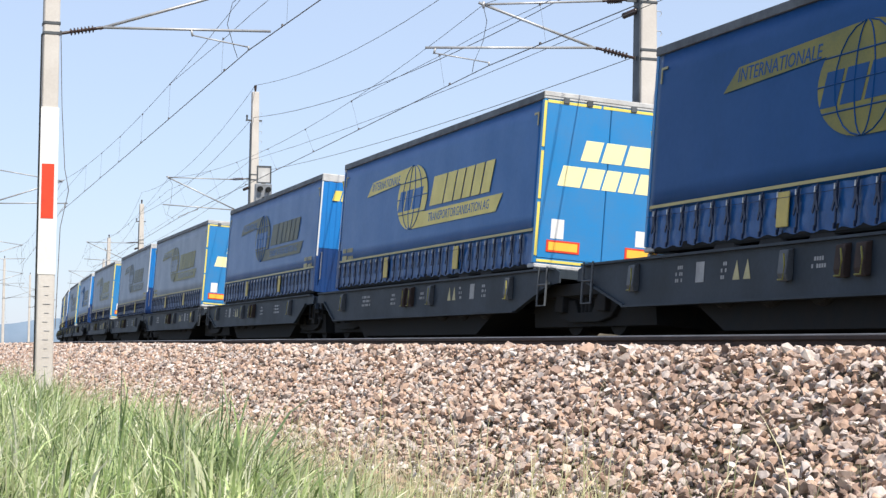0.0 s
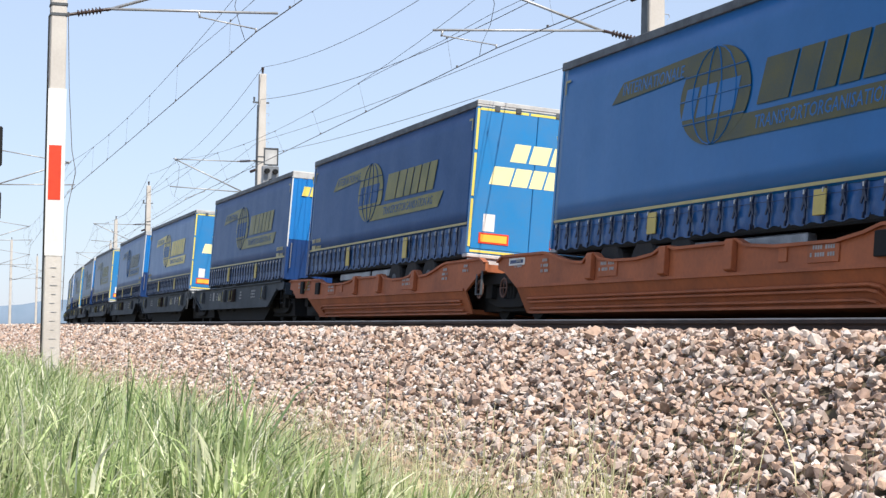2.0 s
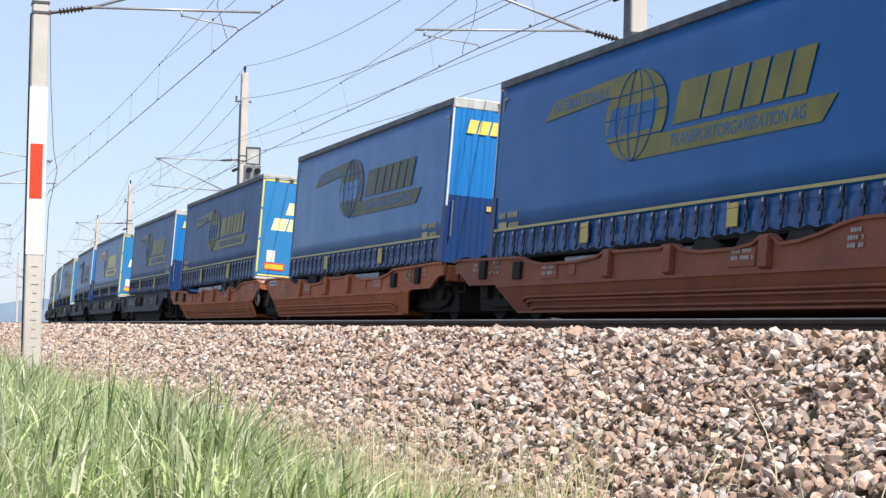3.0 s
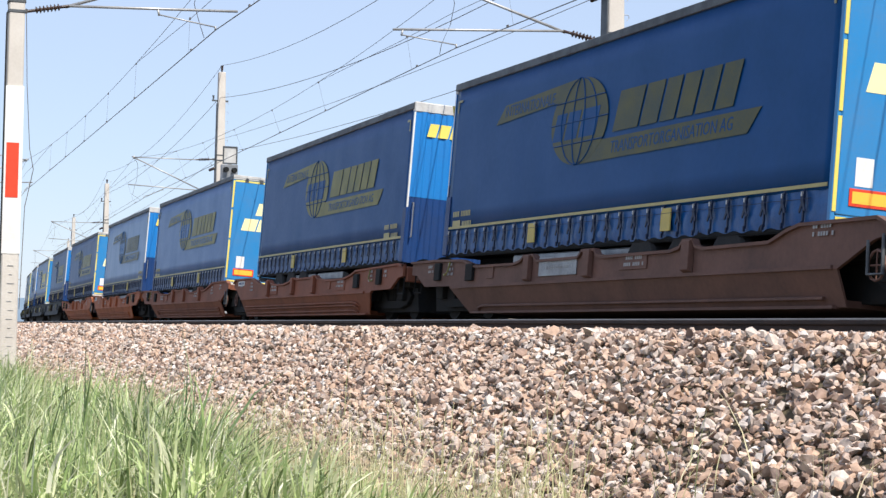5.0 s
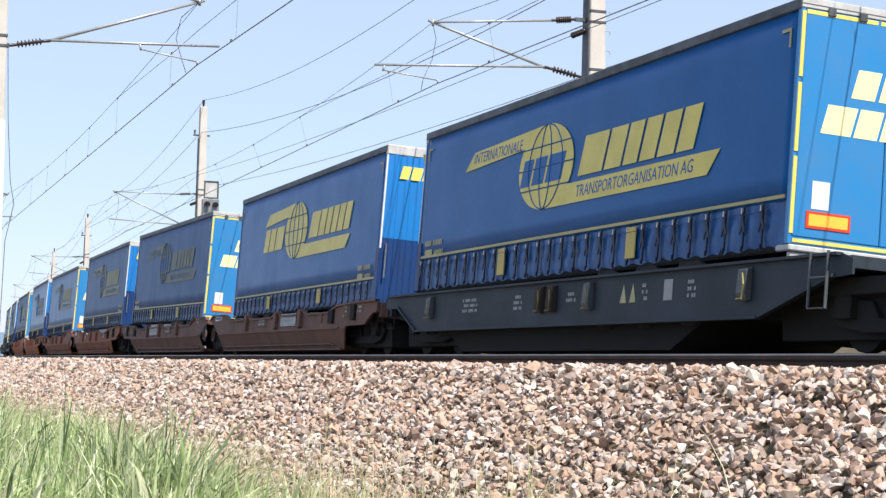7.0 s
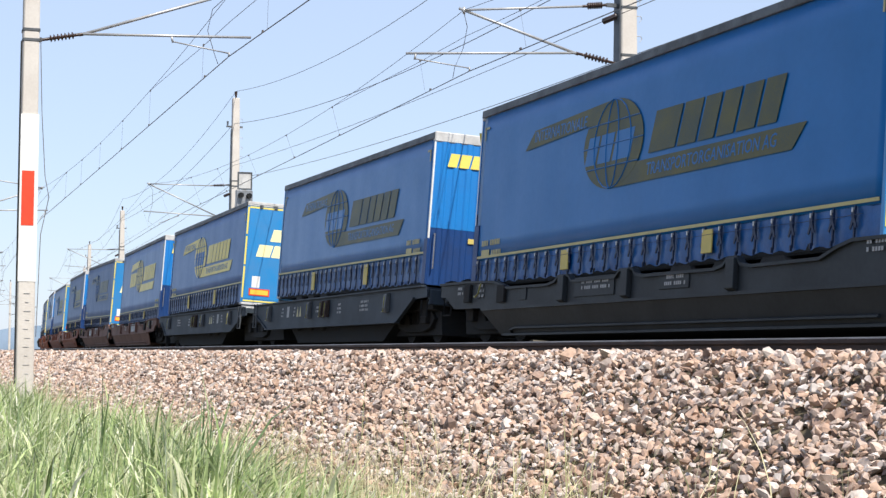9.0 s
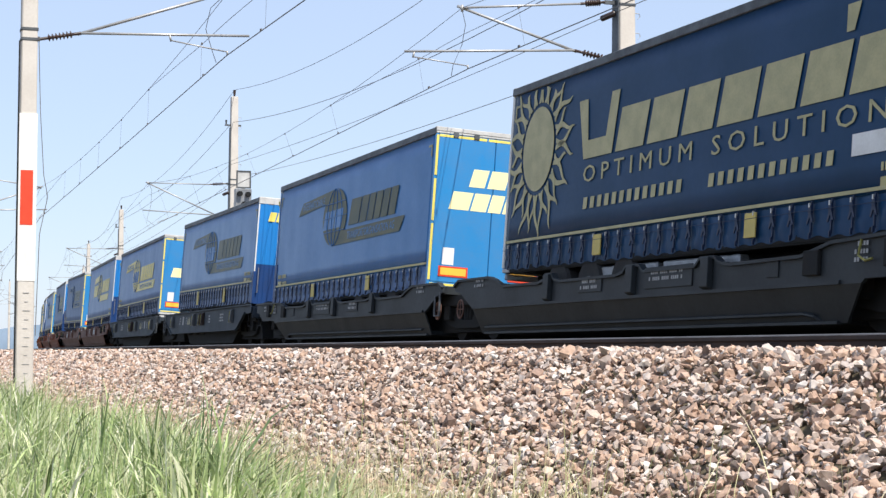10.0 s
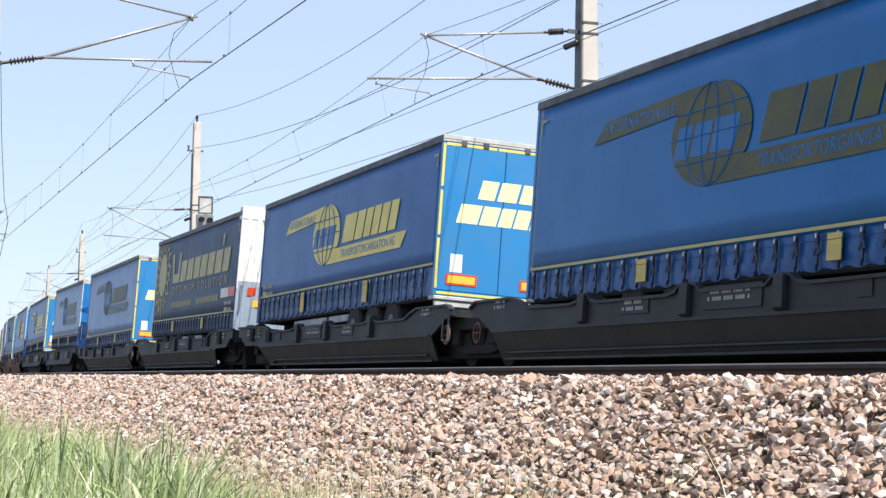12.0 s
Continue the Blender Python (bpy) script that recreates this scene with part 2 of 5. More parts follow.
# ---------------------------------------------------------------- mesh helpers
class Geo:
    """Collects boxes, prisms and tubes for one mesh."""

    def __init__(self):
        self.v, self.f = [], []

    def add(self, v, f):
        o = len(self.v)
        self.v += [tuple(p) for p in v]
        self.f += [tuple(i + o for i in p) for p in f]
        return self

    def box(self, x0, x1, y0, y1, z0, z1):
        return self.add([(x, y, z) for x in (x0, x1) for y in (y0, y1) for z in (z0, z1)],
                        [(0, 1, 3, 2), (4, 6, 7, 5), (0, 4, 5, 1), (2, 3, 7, 6), (0, 2, 6, 4), (1, 5, 7, 3)])

    def prism(self, poly, x0, x1, axis="x"):
        """A flat outline of (a, b) pairs drawn out from x0 to x1 along the axis."""
        n = len(poly)
        put = {"x": lambda s, a, b: (s, a, b), "y": lambda s, a, b: (a, s, b), "z": lambda s, a, b: (a, b, s)}[axis]
        v = [put(s, a, b) for s in (x0, x1) for a, b in poly]
        f = [tuple(range(n)), tuple(range(2 * n - 1, n - 1, -1))]
        f += [(i, i + n, (i + 1) % n + n, (i + 1) % n) for i in range(n)]
        return self.add(v, f)

    def tube(self, a, b, r, n=8, r2=None):
        a, b = Vector(a), Vector(b)
        q = (b - a).to_track_quat("Z", "Y")
        r2 = r if r2 is None else r2
        ring = [(math.cos(2 * math.pi * i / n), math.sin(2 * math.pi * i / n)) for i in range(n)]
        v = [a + q @ Vector((c * r, s * r, 0)) for c, s in ring] + [b + q @ Vector((c * r2, s * r2, 0)) for c, s in ring]
        f = [(i, (i + 1) % n, (i + 1) % n + n, i + n) for i in range(n)] + [tuple(range(n - 1, -1, -1)), tuple(range(n, 2 * n))]
        return self.add(v, f)

    def path(self, pts, r, n=6):
        """One unbroken bent tube through the points."""
        pts = [Vector(p) for p in pts]
        v, f = [], []
        for k, p in enumerate(pts):
            d = (pts[min(k + 1, len(pts) - 1)] - pts[max(k - 1, 0)]).normalized()
            side = d.cross(Vector((0, 0, 1)) if abs(d.z) < 0.9 else Vector((1, 0, 0))).normalized()
            up = side.cross(d)
            v += [p + (side * math.cos(2 * math.pi * i / n) + up * math.sin(2 * math.pi * i / n)) * r for i in range(n)]
        for k in range(len(pts) - 1):
            f += [(k * n + i, k * n + (i + 1) % n, k * n + n + (i + 1) % n, k * n + n + i) for i in range(n)]
        f += [tuple(range(n - 1, -1, -1)), tuple(range((len(pts) - 1) * n, len(pts) * n))]
        return self.add(v, f)

    def mesh(self, name, mat, bevel=0.0, smooth=False):
        me = bpy.data.meshes.new(name)
        me.from_pydata(self.v, [], self.f)
        bm = bmesh.new()
        bm.from_mesh(me)
        bmesh.ops.recalc_face_normals(bm, faces=bm.faces)
        if bevel:
            es = [e for e in bm.edges if e.is_manifold and e.calc_face_angle(0) > 0.5]
            bmesh.ops.bevel(bm, geom=es, offset=bevel, segments=1, affect="EDGES", profile=0.5)
        bm.to_mesh(me)
        bm.free()
        me.materials.append(mat)
        if smooth:
            me.polygons.foreach_set("use_smooth", [True] * len(me.polygons))
        return me


def part(name, me, parent, label="", m=None):
    ob = new(name, me)
    ob.parent = parent
    if m is not None:
        ob.matrix_basis = m
    return tagged(ob, label) if label else ob


def text_mesh(body, size, mat, shear=0.0, thick=0.002):
    cu = bpy.data.curves.new("lettering", "FONT")
    cu.body, cu.size, cu.shear, cu.extrude = body, size, shear, thick
    cu.align_x, cu.align_y = "CENTER", "CENTER"
    cu.resolution_u = 2
    ob = bpy.data.objects.new("lettering", cu)
    scene.collection.objects.link(ob)
    me = bpy.data.meshes.new_from_object(ob.evaluated_get(bpy.context.evaluated_depsgraph_get()))
    bpy.data.objects.remove(ob)
    me.materials.clear()
    me.materials.append(mat)
    return me


# ---------------------------------------------------------------- ground, ballast, rails
CREST_X, CREST_Z = 5.35, 0.0     # edge of the ballast bed
TOE_X, TOE_Z = 3.15, -1.42        # foot of its slope


def ground_z(x):
    """Height of the ground across the line, x as it is beside the camera."""
    if x > CREST_X:
        return CREST_Z
    if x > TOE_X:
        return TOE_Z + (CREST_Z - TOE_Z) * (x - TOE_X) / (CREST_X - TOE_X)
    return TOE_Z - 0.10 * min(1.0, (TOE_X - x) / 4)


def build_ground():
    xs = [-3000, -400, -60, -12, -4, -1, 1, 2.2, TOE_X, 3.6, 4.3, CREST_X, 6.6, 10, 14, 16.8, 18.2, 22, 60, 400, 3000]
    ys = [-600, -120, -30, -5, 0, 6, 12, 18, 25, 35, 50, 70, 100, 140, 190, 250, 330, 450, 700, 1500, 4000]
    far = {16.8: 0.05, 18.2: 0.75, 22: 0.8, 60: -1.5, 400: -1.5, 3000: -1.5}
    v = [(x + BEND * min(abs(y), 450.0) * min(abs(y), 450.0) * (1 if abs(x) < 100 else 0), y, far.get(x, ground_z(x)) - 0.05) for y in ys for x in xs]
    w = len(xs)
    f = [(j * w + i, j * w + i + 1, j * w + w + i + 1, j * w + w + i) for j in range(len(ys) - 1) for i in range(w - 1)]
    tagged(new("ground", Geo().add(v, f).mesh("ground", SOIL, smooth=True)), "grassy earth and railway formation under the line", "ground", kind="structure")


def stone_shapes(count):
    """Rough broken stones: jittered, cut lumps of twenty faces."""
    out = []
    for _ in range(count):
        bm = bmesh.new()
        sx, sy, sz = random.uniform(0.9, 1.35), random.uniform(0.7, 1.05), random.uniform(0.5, 0.9)
        for _ in range(12):
            d = Vector((random.gauss(0, 1), random.gauss(0, 1), random.gauss(0, 1))).normalized() * random.uniform(0.42, 0.62)
            bm.verts.new((d.x * sx, d.y * sy, d.z * sz))
        hull = bmesh.ops.convex_hull(bm, input=bm.verts)
        bmesh.ops.delete(bm, geom=[p for p in bm.verts if not p.link_faces], context="VERTS")
        bm.verts.index_update()
        out.append((np.array([p.co[:] for p in bm.verts]), np.array([[q.index for q in fc.verts] for fc in bm.faces])))
        bm.free()
    return out


def build_ballast():
    rng = np.random.default_rng(4)
    shapes = stone_shapes(40)
    V, F, off = [], [], 0

    def scatter(x0, x1, y0, y1, per, size, lift=0.0):
        nonlocal off
        n = int((x1 - x0) * (y1 - y0) * per)
        X, Y = rng.uniform(x0, x1, n), rng.uniform(y0, y1, n)
        for x, y in zip(X, Y):
            sv, sf = shapes[rng.integers(len(shapes))]
            s = size * (0.6 + 0.8 * rng.random() ** 1.5)
            a, b, c = rng.uniform(-1.0, 1.0), rng.uniform(-1.0, 1.0), rng.uniform(0, 6.28)
            m = np.array(Euler((a, b, c)).to_matrix())
            z = ground_z(x) + lift + rng.uniform(-0.05, 0.035)
            V.append(sv @ m.T * s + (x + BEND * y * y, y, z))
            F.append(sf + off)
            off += len(sv)

    for y0, y1, per, size in ((3, 17, 760, 0.056), (17, 32, 520, 0.065), (32, 60, 260, 0.09), (60, 110, 90, 0.14), (110, 200, 35, 0.21)):
        scatter(TOE_X + 0.2, CREST_X, y0, y1, per, size)
        scatter(CREST_X, CREST_X + 0.95, y0, y1, per * 0.8, size)
    scatter(TOE_X + 0.2, CREST_X + 0.9, -6, 3, 260, 0.075)
    scatter(TOE_X + 0.2, CREST_X, 3, 22, 14, 0.09, 0.01)
    scatter(TOE_X - 0.25, TOE_X + 0.25, -6, 40, 60, 0.07)
    scatter(CREST_X + 0.9, 9.3, 5, 45, 60, 0.11, -0.02)
    V, F = np.concatenate(V), np.concatenate(F)
    me = bpy.data.meshes.new("ballast")
    me.from_pydata(V.tolist(), [], F.tolist())
    me.materials.append(STONE)
    tagged(new("ballast", me), "loose broken brown, tan and grey ballast stones", "ballast", kind="stuff")


RAIL = [(-0.07, -0.172), (0.07, -0.172), (0.07, -0.158), (0.012, -0.135), (0.010, -0.05), (0.034, -0.036), (0.034, -0.006), (0.026, 0.0),
        (-0.026, 0.0), (-0.034, -0.006), (-0.034, -0.036), (-0.010, -0.05), (-0.012, -0.135), (-0.07, -0.158)]


def build_rail(x0, z0, side):
    """One rail swept along the bend; the head is bright."""
    ys = [-30, -10, 0, 10, 20, 30, 40, 50, 65, 80, 100, 120, 145, 170, 200, 240, 290]
    n = len(RAIL)
    g, h = Geo(), Geo()
    v = []
    for y in ys:
        m = on_track(x0, z0, y) @ Matrix.Translation((side * 0.7525, 0, 0))
        v += [m @ Vector((a, 0, b)) for a, b in RAIL]
    g.add(v, [(j * n + i, j * n + (i + 1) % n, j * n + n + (i + 1) % n, j * n + n + i) for j in range(len(ys) - 1) for i in range(n)])
    v = []
    for y in ys:
        m = on_track(x0, z0, y) @ Matrix.Translation((side * 0.7525, 0, 0.002))
        v += [m @ Vector(p) for p in ((-0.036, 0, -0.012), (-0.027, 0, 0.0), (0.027, 0, 0.0), (0.036, 0, -0.012))]
    h.add(v, [(j * 4 + i, j * 4 + i + 1, j * 4 + 5 + i, j * 4 + 4 + i) for j in range(len(ys) - 1) for i in range(3)])
    rail = new("rail", g.mesh("rail", RUST))
    tagged(rail, "rusty steel rail with a polished running head", "rail", "rails of the two tracks")
    part("running_head", h.mesh("running_head", RAIL_HEAD), rail, "polished steel head")


def build_grass():
    rng = np.random.default_rng(7)

    def tuft_field(name, label, mat, n, region, height, width, bend_to, sway=0.75, tuft=0.0, per=1, stem=0.0):
        """Blades one by one, or in tufts of so many that spread from a common root."""
        V, F, off = [], [], 0
        segs = 4
        for k in range(n):
            if k % per == 0:
                x0, y0, h0 = region(rng)
                vigour, drift = rng.uniform(0.72, 1.12), rng.normal(bend_to, 1.2)
            ox, oy = rng.normal(0, tuft), rng.normal(0, tuft)
            x, y = x0 + ox, y0 + oy
            h = h0 * height * (0.5 + 0.62 * rng.random() ** 0.8) * (vigour if tuft else 1)
            w = width * rng.uniform(0.5, 1.4) * (1 + 0.012 * y)
            if tuft:
                a = math.atan2(oy, ox) + rng.normal(0, 0.5)
                lean = (0.05 + sway * rng.random() ** 1.2 * min(1.3, 0.35 + math.hypot(ox, oy) / tuft / 1.6)) * h
                dx, dy = math.cos(a) * lean + 0.18 * h * math.cos(drift), math.sin(a) * lean + 0.18 * h * math.sin(drift)
                lean = math.hypot(dx, dy)
            else:
                a = rng.normal(bend_to, 0.8) + (math.pi if rng.random() < 0.45 else 0.0)
                lean = (0.06 + sway * rng.random() ** 1.4) * h
                dx, dy = math.cos(a) * lean, math.sin(a) * lean
            b = rng.uniform(0, math.pi)
            wx, wy = math.cos(b) * w / 2, math.sin(b) * w / 2
            z0 = ground_z(x) - 0.06 + (h0 * stem * rng.uniform(0.2, 1.0) if stem else 0)
            x += BEND * y * y
            for j in range(segs + 1):
                u = j / segs
                e = u * u
                c = (x + dx * e, y + dy * e, z0 + h * (u - 0.2 * e * u * (lean / h) * 2))
                t = (1 - u ** 1.8) * 0.97 + 0.03
                V += [(c[0] - wx * t, c[1] - wy * t, c[2]), (c[0] + wx * t, c[1] + wy * t, c[2])]
            F += [(off + 2 * j, off + 2 * j + 1, off + 2 * j + 3, off + 2 * j + 2) for j in range(segs)]
            off += 2 * (segs + 1)
        me = bpy.data.meshes.new(name)
        me.from_pydata(V, [], F)
        me.materials.append(mat)
        me.polygons.foreach_set("use_smooth", [True] * len(me.polygons))
        tagged(new(name, me), label, "grass", kind="stuff")

    def clump(x, y):
        """Taller and lower patches, a step or so across."""
        n = math.sin(4.1 * x + 1.3 * y) * math.sin(1.9 * y - 2.3 * x + 1.0) + 0.6 * math.sin(9.0 * x - 3.1 * y)
        return 0.88 + 0.10 * n

    def tall(r):
        y = 8.6 + 34 * r.random() ** 1.45
        x = r.uniform(-0.6, 3.25)
        edge = min(1.0, max(0.15, (3.45 - x) / 1.1))
        return x, y, (0.45 + 0.55 * edge) * clump(x, y) * min(1.0, 0.76 + 0.014 * y)

    def dry(r):
        y = 8.0 + 31 * r.random() ** 1.4
        return 2.4 + 1.3 * r.random() ** 1.2, y, 0.6 + 0.4 * r.random()

    def stray(r):
        return r.uniform(3.2, 4.35), 6.5 + 9 * r.random() ** 1.2, 0.5 + 0.5 * r.random()

    def stalks(r):
        return r.uniform(-0.6, 3.0), 8.6 + 27 * r.random() ** 1.4, 0.75 + 0.35 * r.random()

    spots = [(2.25, 11.2), (2.35, 11.6), (2.15, 10.9), (1.7, 11.4), (2.5, 13.0), (1.45, 10.4), (1.5, 13.5)]

    def reeds(r):
        cx, cy = spots[r.integers(len(spots))]
        return cx + r.normal(0, 0.12), cy + r.normal(0, 0.28), r.uniform(0.70, 1.05)

    def low(r):
        return -5.5 + 8.6 * r.random(), -6 + 15.0 * r.random(), 0.4 + 0.6 * r.random()

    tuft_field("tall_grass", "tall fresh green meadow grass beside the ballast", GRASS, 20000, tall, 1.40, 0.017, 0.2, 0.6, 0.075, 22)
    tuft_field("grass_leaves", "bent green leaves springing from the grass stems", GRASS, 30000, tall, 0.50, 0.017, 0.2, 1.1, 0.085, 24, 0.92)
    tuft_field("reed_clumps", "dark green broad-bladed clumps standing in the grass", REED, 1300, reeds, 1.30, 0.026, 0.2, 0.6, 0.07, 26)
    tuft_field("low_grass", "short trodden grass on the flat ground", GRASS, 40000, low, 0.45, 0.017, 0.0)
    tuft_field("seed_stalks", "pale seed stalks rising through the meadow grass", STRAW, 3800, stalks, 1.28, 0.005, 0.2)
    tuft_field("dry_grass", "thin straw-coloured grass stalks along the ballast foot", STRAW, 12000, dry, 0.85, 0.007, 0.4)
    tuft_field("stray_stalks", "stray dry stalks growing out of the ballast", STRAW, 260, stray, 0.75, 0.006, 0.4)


build_ground()
build_ballast()
for rx0, rz0 in ((NEAR_X, NEAR_Z), (FAR_X, FAR_Z)):
    for rs in (-1, 1):
        build_rail(rx0, rz0, rs)
build_grass()


# ---------------------------------------------------------------- masts and wires
MASTS_Y = [-10.5, 34.2, 78.8, 130.7, 182, 233, 284]
NEAR_MAST, FAR_MAST = -3.85, 3.45      # from the centre of each track
HEIGHTS = {1: 10.55, 2: 11.45, 3: 10.35}      # tops of the masts that differ


def mast_x(near, k):
    y = MASTS_Y[k]
    return line_x(NEAR_X, y) + NEAR_MAST if near else line_x(FAR_X, y) + FAR_MAST - (0.16 if k == 1 else 0)


# arms, as reach and height from the mast: foot and head of the lower insulator, end of the lower tube, carrier of the
# messenger wire, foot and head of the upper insulator, hook of the steady arm, contact wire
ARM_NEAR_1 = dict(ins=((0.2, 5.87), (0.96, 6.03)), low=(4.21, 6.18), carry=(3.80, 7.03), up=((0.2, 7.62), (0.8, 7.52)), hook=2.65, con=(3.78, 5.78))
ARM_NEAR = dict(ins=((0.2, 5.87), (0.96, 6.03)), low=(4.25, 6.15), carry=(3.97, 7.11), up=((0.2, 7.62), (0.8, 7.54)), hook=4.1, con=(3.93, 5.75))
ARM_FAR_1 = dict(ins=((0.26, 6.15), (1.14, 6.31)), low=(4.86, 6.07), carry=(3.62, 7.04), up=((0.45, 7.37), (1.0, 7.30)), hook=4.65, con=(3.50, 5.79))
ARM_FAR = dict(ins=((0.22, 6.05), (0.78, 6.12)), low=(4.05, 6.25), carry=(3.82, 7.46), up=((0.35, 7.54), (1.09, 7.48)), hook=2.5, con=(3.36, 5.68))


def arm_of(near, k):
    return (ARM_NEAR_1 if k == 1 else ARM_NEAR) if near else (ARM_FAR_1 if k == 1 else ARM_FAR)


def ribbed_rod(a, b, sheds=7):
    """A porcelain long-rod insulator between two points, its ribs in the middle."""
    a, b = Vector(a), Vector(b)
    q, n = (b - a).to_track_quat("Z", "Y"), 10
    d = (b - a).length
    prof = [(0.0, 0.03), (0.18 * d, 0.03)]
    for i in range(sheds):
        z = d * (0.2 + 0.62 * i / sheds)
        prof += [(z, 0.03), (z + 0.012, 0.075), (z + 0.032, 0.05), (z + 0.038, 0.03)]
    prof += [(0.86 * d, 0.03), (d, 0.03)]
    v = [a + q @ Vector((r * math.cos(2 * math.pi * k / n), r * math.sin(2 * math.pi * k / n), z)) for z, r in prof for k in range(n)]
    f = [(j * n + k, j * n + (k + 1) % n, j * n + n + (k + 1) % n, j * n + n + k) for j in range(len(prof) - 1) for k in range(n)]
    return Geo().add(v, f).mesh("insulator", PORCELAIN, smooth=True)


def build_mast(near, k):
    """A tapered concrete mast with its hinged arm over the track."""
    s, y = (1 if near else -1), MASTS_Y[k]
    top = HEIGHTS.get(k, 10.9)
    mast = new("catenary_mast")
    mast.matrix_basis = pose(mast_x(near, k), y, 0)
    w0, w1 = (0.165, 0.135) if near else (0.235, 0.15)
    z0 = -1.5 if near else -0.4

    def half(z):
        return w0 + (w1 - w0) * (z - z0) / (top - z0)

    v = [(sx * w, sy * w, z) for z, w in ((z0, w0), (top, w1)) for sx, sy in ((-1, -1), (1, -1), (1, 1), (-1, 1))]
    g = Geo().add(v, [(0, 1, 5, 4), (1, 2, 6, 5), (2, 3, 7, 6), (3, 0, 4, 7), (3, 2, 1, 0), (4, 5, 6, 7)])
    part("post", g.mesh("post", CONCRETE, 0.02), mast)
    if not near:
        for i in range(12):
            z = 5.9 + i * 0.42
            w = half(z)
            part("climbing_peg", Geo().path([(w, -0.08, z), (w + 0.13, -0.08, z), (w + 0.15, -0.08, z - 0.06), (w + 0.10, -0.08, z - 0.12)], 0.009, 5).mesh("climbing_peg", GALV), mast)
    a = arm_of(near, k)
    (i0, iz0), (i1, iz1) = a["ins"]
    (u0, uz0), (u1, uz1) = a["up"]
    for z in (iz0 - 0.03, iz0 + 0.16, uz0 - 0.05, uz0 + 0.18):
        w = half(z) + 0.012
        part("clamp", Geo().box(-w, w, -w, w, z - 0.03, z + 0.03).mesh("clamp", EDGE, 0.008), mast, "dark steel clamp band")
    for z, i in ((iz0, i0), (uz0, u0)):
        part("arm_hinge", Geo().box(min(0, s * i) if s > 0 else s * i, max(0, s * i) if s > 0 else 0, -0.03, 0.03, z - 0.04, z + 0.04).mesh("arm_hinge", EDGE), mast, "dark steel hinge")
    g = Geo()
    (lx, lz), (cx, cz), (tx, tz), hx = a["low"], a["carry"], a["con"], a["hook"]
    hz = iz1 + (lz - iz1) * (hx - i1) / (lx - i1)
    g.tube((s * i1, 0, iz1), (s * lx, 0, lz), 0.026)
    g.tube((s * (i1 - 0.06), 0.03, iz1 - 0.02), (s * (cx + 0.1), 0.03, cz + 0.03), 0.030)
    g.tube((s * u1, 0, uz1), (s * (cx - 0.02), 0, cz), 0.024)
    g.tube((s * cx, 0.02, cz - 0.08), (s * cx, 0.02, cz + 0.06), 0.03)
    g.tube((s * hx, 0, hz), (s * (hx + 0.03), 0, hz - 0.13), 0.022)
    g.tube((s * (hx + 0.03), 0, hz - 0.11), (s * tx, 0, tz + 0.06), 0.014)
    g.tube((s * tx, 0, tz + 0.08), (s * tx, 0, tz), 0.018)
    part("arm", g.mesh("arm", GALV, smooth=True), mast, "galvanised tubular arm")
    part("insulator", ribbed_rod((s * i0, 0, iz0), (s * i1, 0, iz1)), mast, "dark ribbed insulator")
    part("insulator", ribbed_rod((s * u0, 0, uz0), (s * u1, 0, uz1)), mast, "dark ribbed insulator")
    # loop of jumper cable from the carrier down to the contact wire
    loop = [(s * cx, 0.05, cz), (s * (cx - 0.25), 0.5, cz - 0.25), (s * (cx - 0.28), 0.8, (cz + tz) / 2), (s * (cx - 0.12), 0.9, tz + 0.2), (s * tx, 1.0, tz)]
    part("jumper_cable", Geo().path(loop, 0.007, 5).mesh("jumper_cable", WIRE, smooth=True), mast)
    part("top_insulator", Geo().tube((0, 0, top), (0, 0, top + 0.10), 0.04, 8).tube((0, 0, top + 0.08), (0, 0, top + 0.3), 0.05, 8, 0.07).mesh("top_insulator", PORCELAIN), mast)
    if not near:
        # added dark strip that imitates shade on the mast's -x face
        vw = [(half(z0) + 0.004, z0), (half(top - 1.4) + 0.004, top - 1.4)]
        ch = Geo().add([(-w - q, y1 * (w - 0.03), z) for w, z in vw for q in (0.0, 0.03) for y1 in (-1, 1)], [(0, 1, 3, 2), (4, 6, 7, 5), (0, 4, 5, 1), (2, 3, 7, 6), (0, 2, 6, 4), (1, 5, 7, 3)])
        part("cable_channel", ch.mesh("cable_channel", EDGE), mast, "dark strip standing in for the mast's shaded side")
        bar = Geo().box(-0.42, 0.32, -0.03, 0.03, top - 1.32, top - 1.25).tube((-0.36, 0, top - 1.25), (-0.36, 0, top - 1.05), 0.035, 8, 0.05).tube((0.12, 0, top - 1.32), (0.05, -0.12, top - 1.62), 0.03, 6)
        part("cross_bar", bar.mesh("cross_bar", EDGE), mast, "dark steel cross bar")
        part("anchor_insulator", Geo().tube((s * half(7) - 0.02, 0, 7.16), (s * 0.42, 0.25, 7.06), 0.07, 10).mesh("anchor_insulator", PORCELAIN, 0.02), mast, "dark anchor insulator")
    return mast


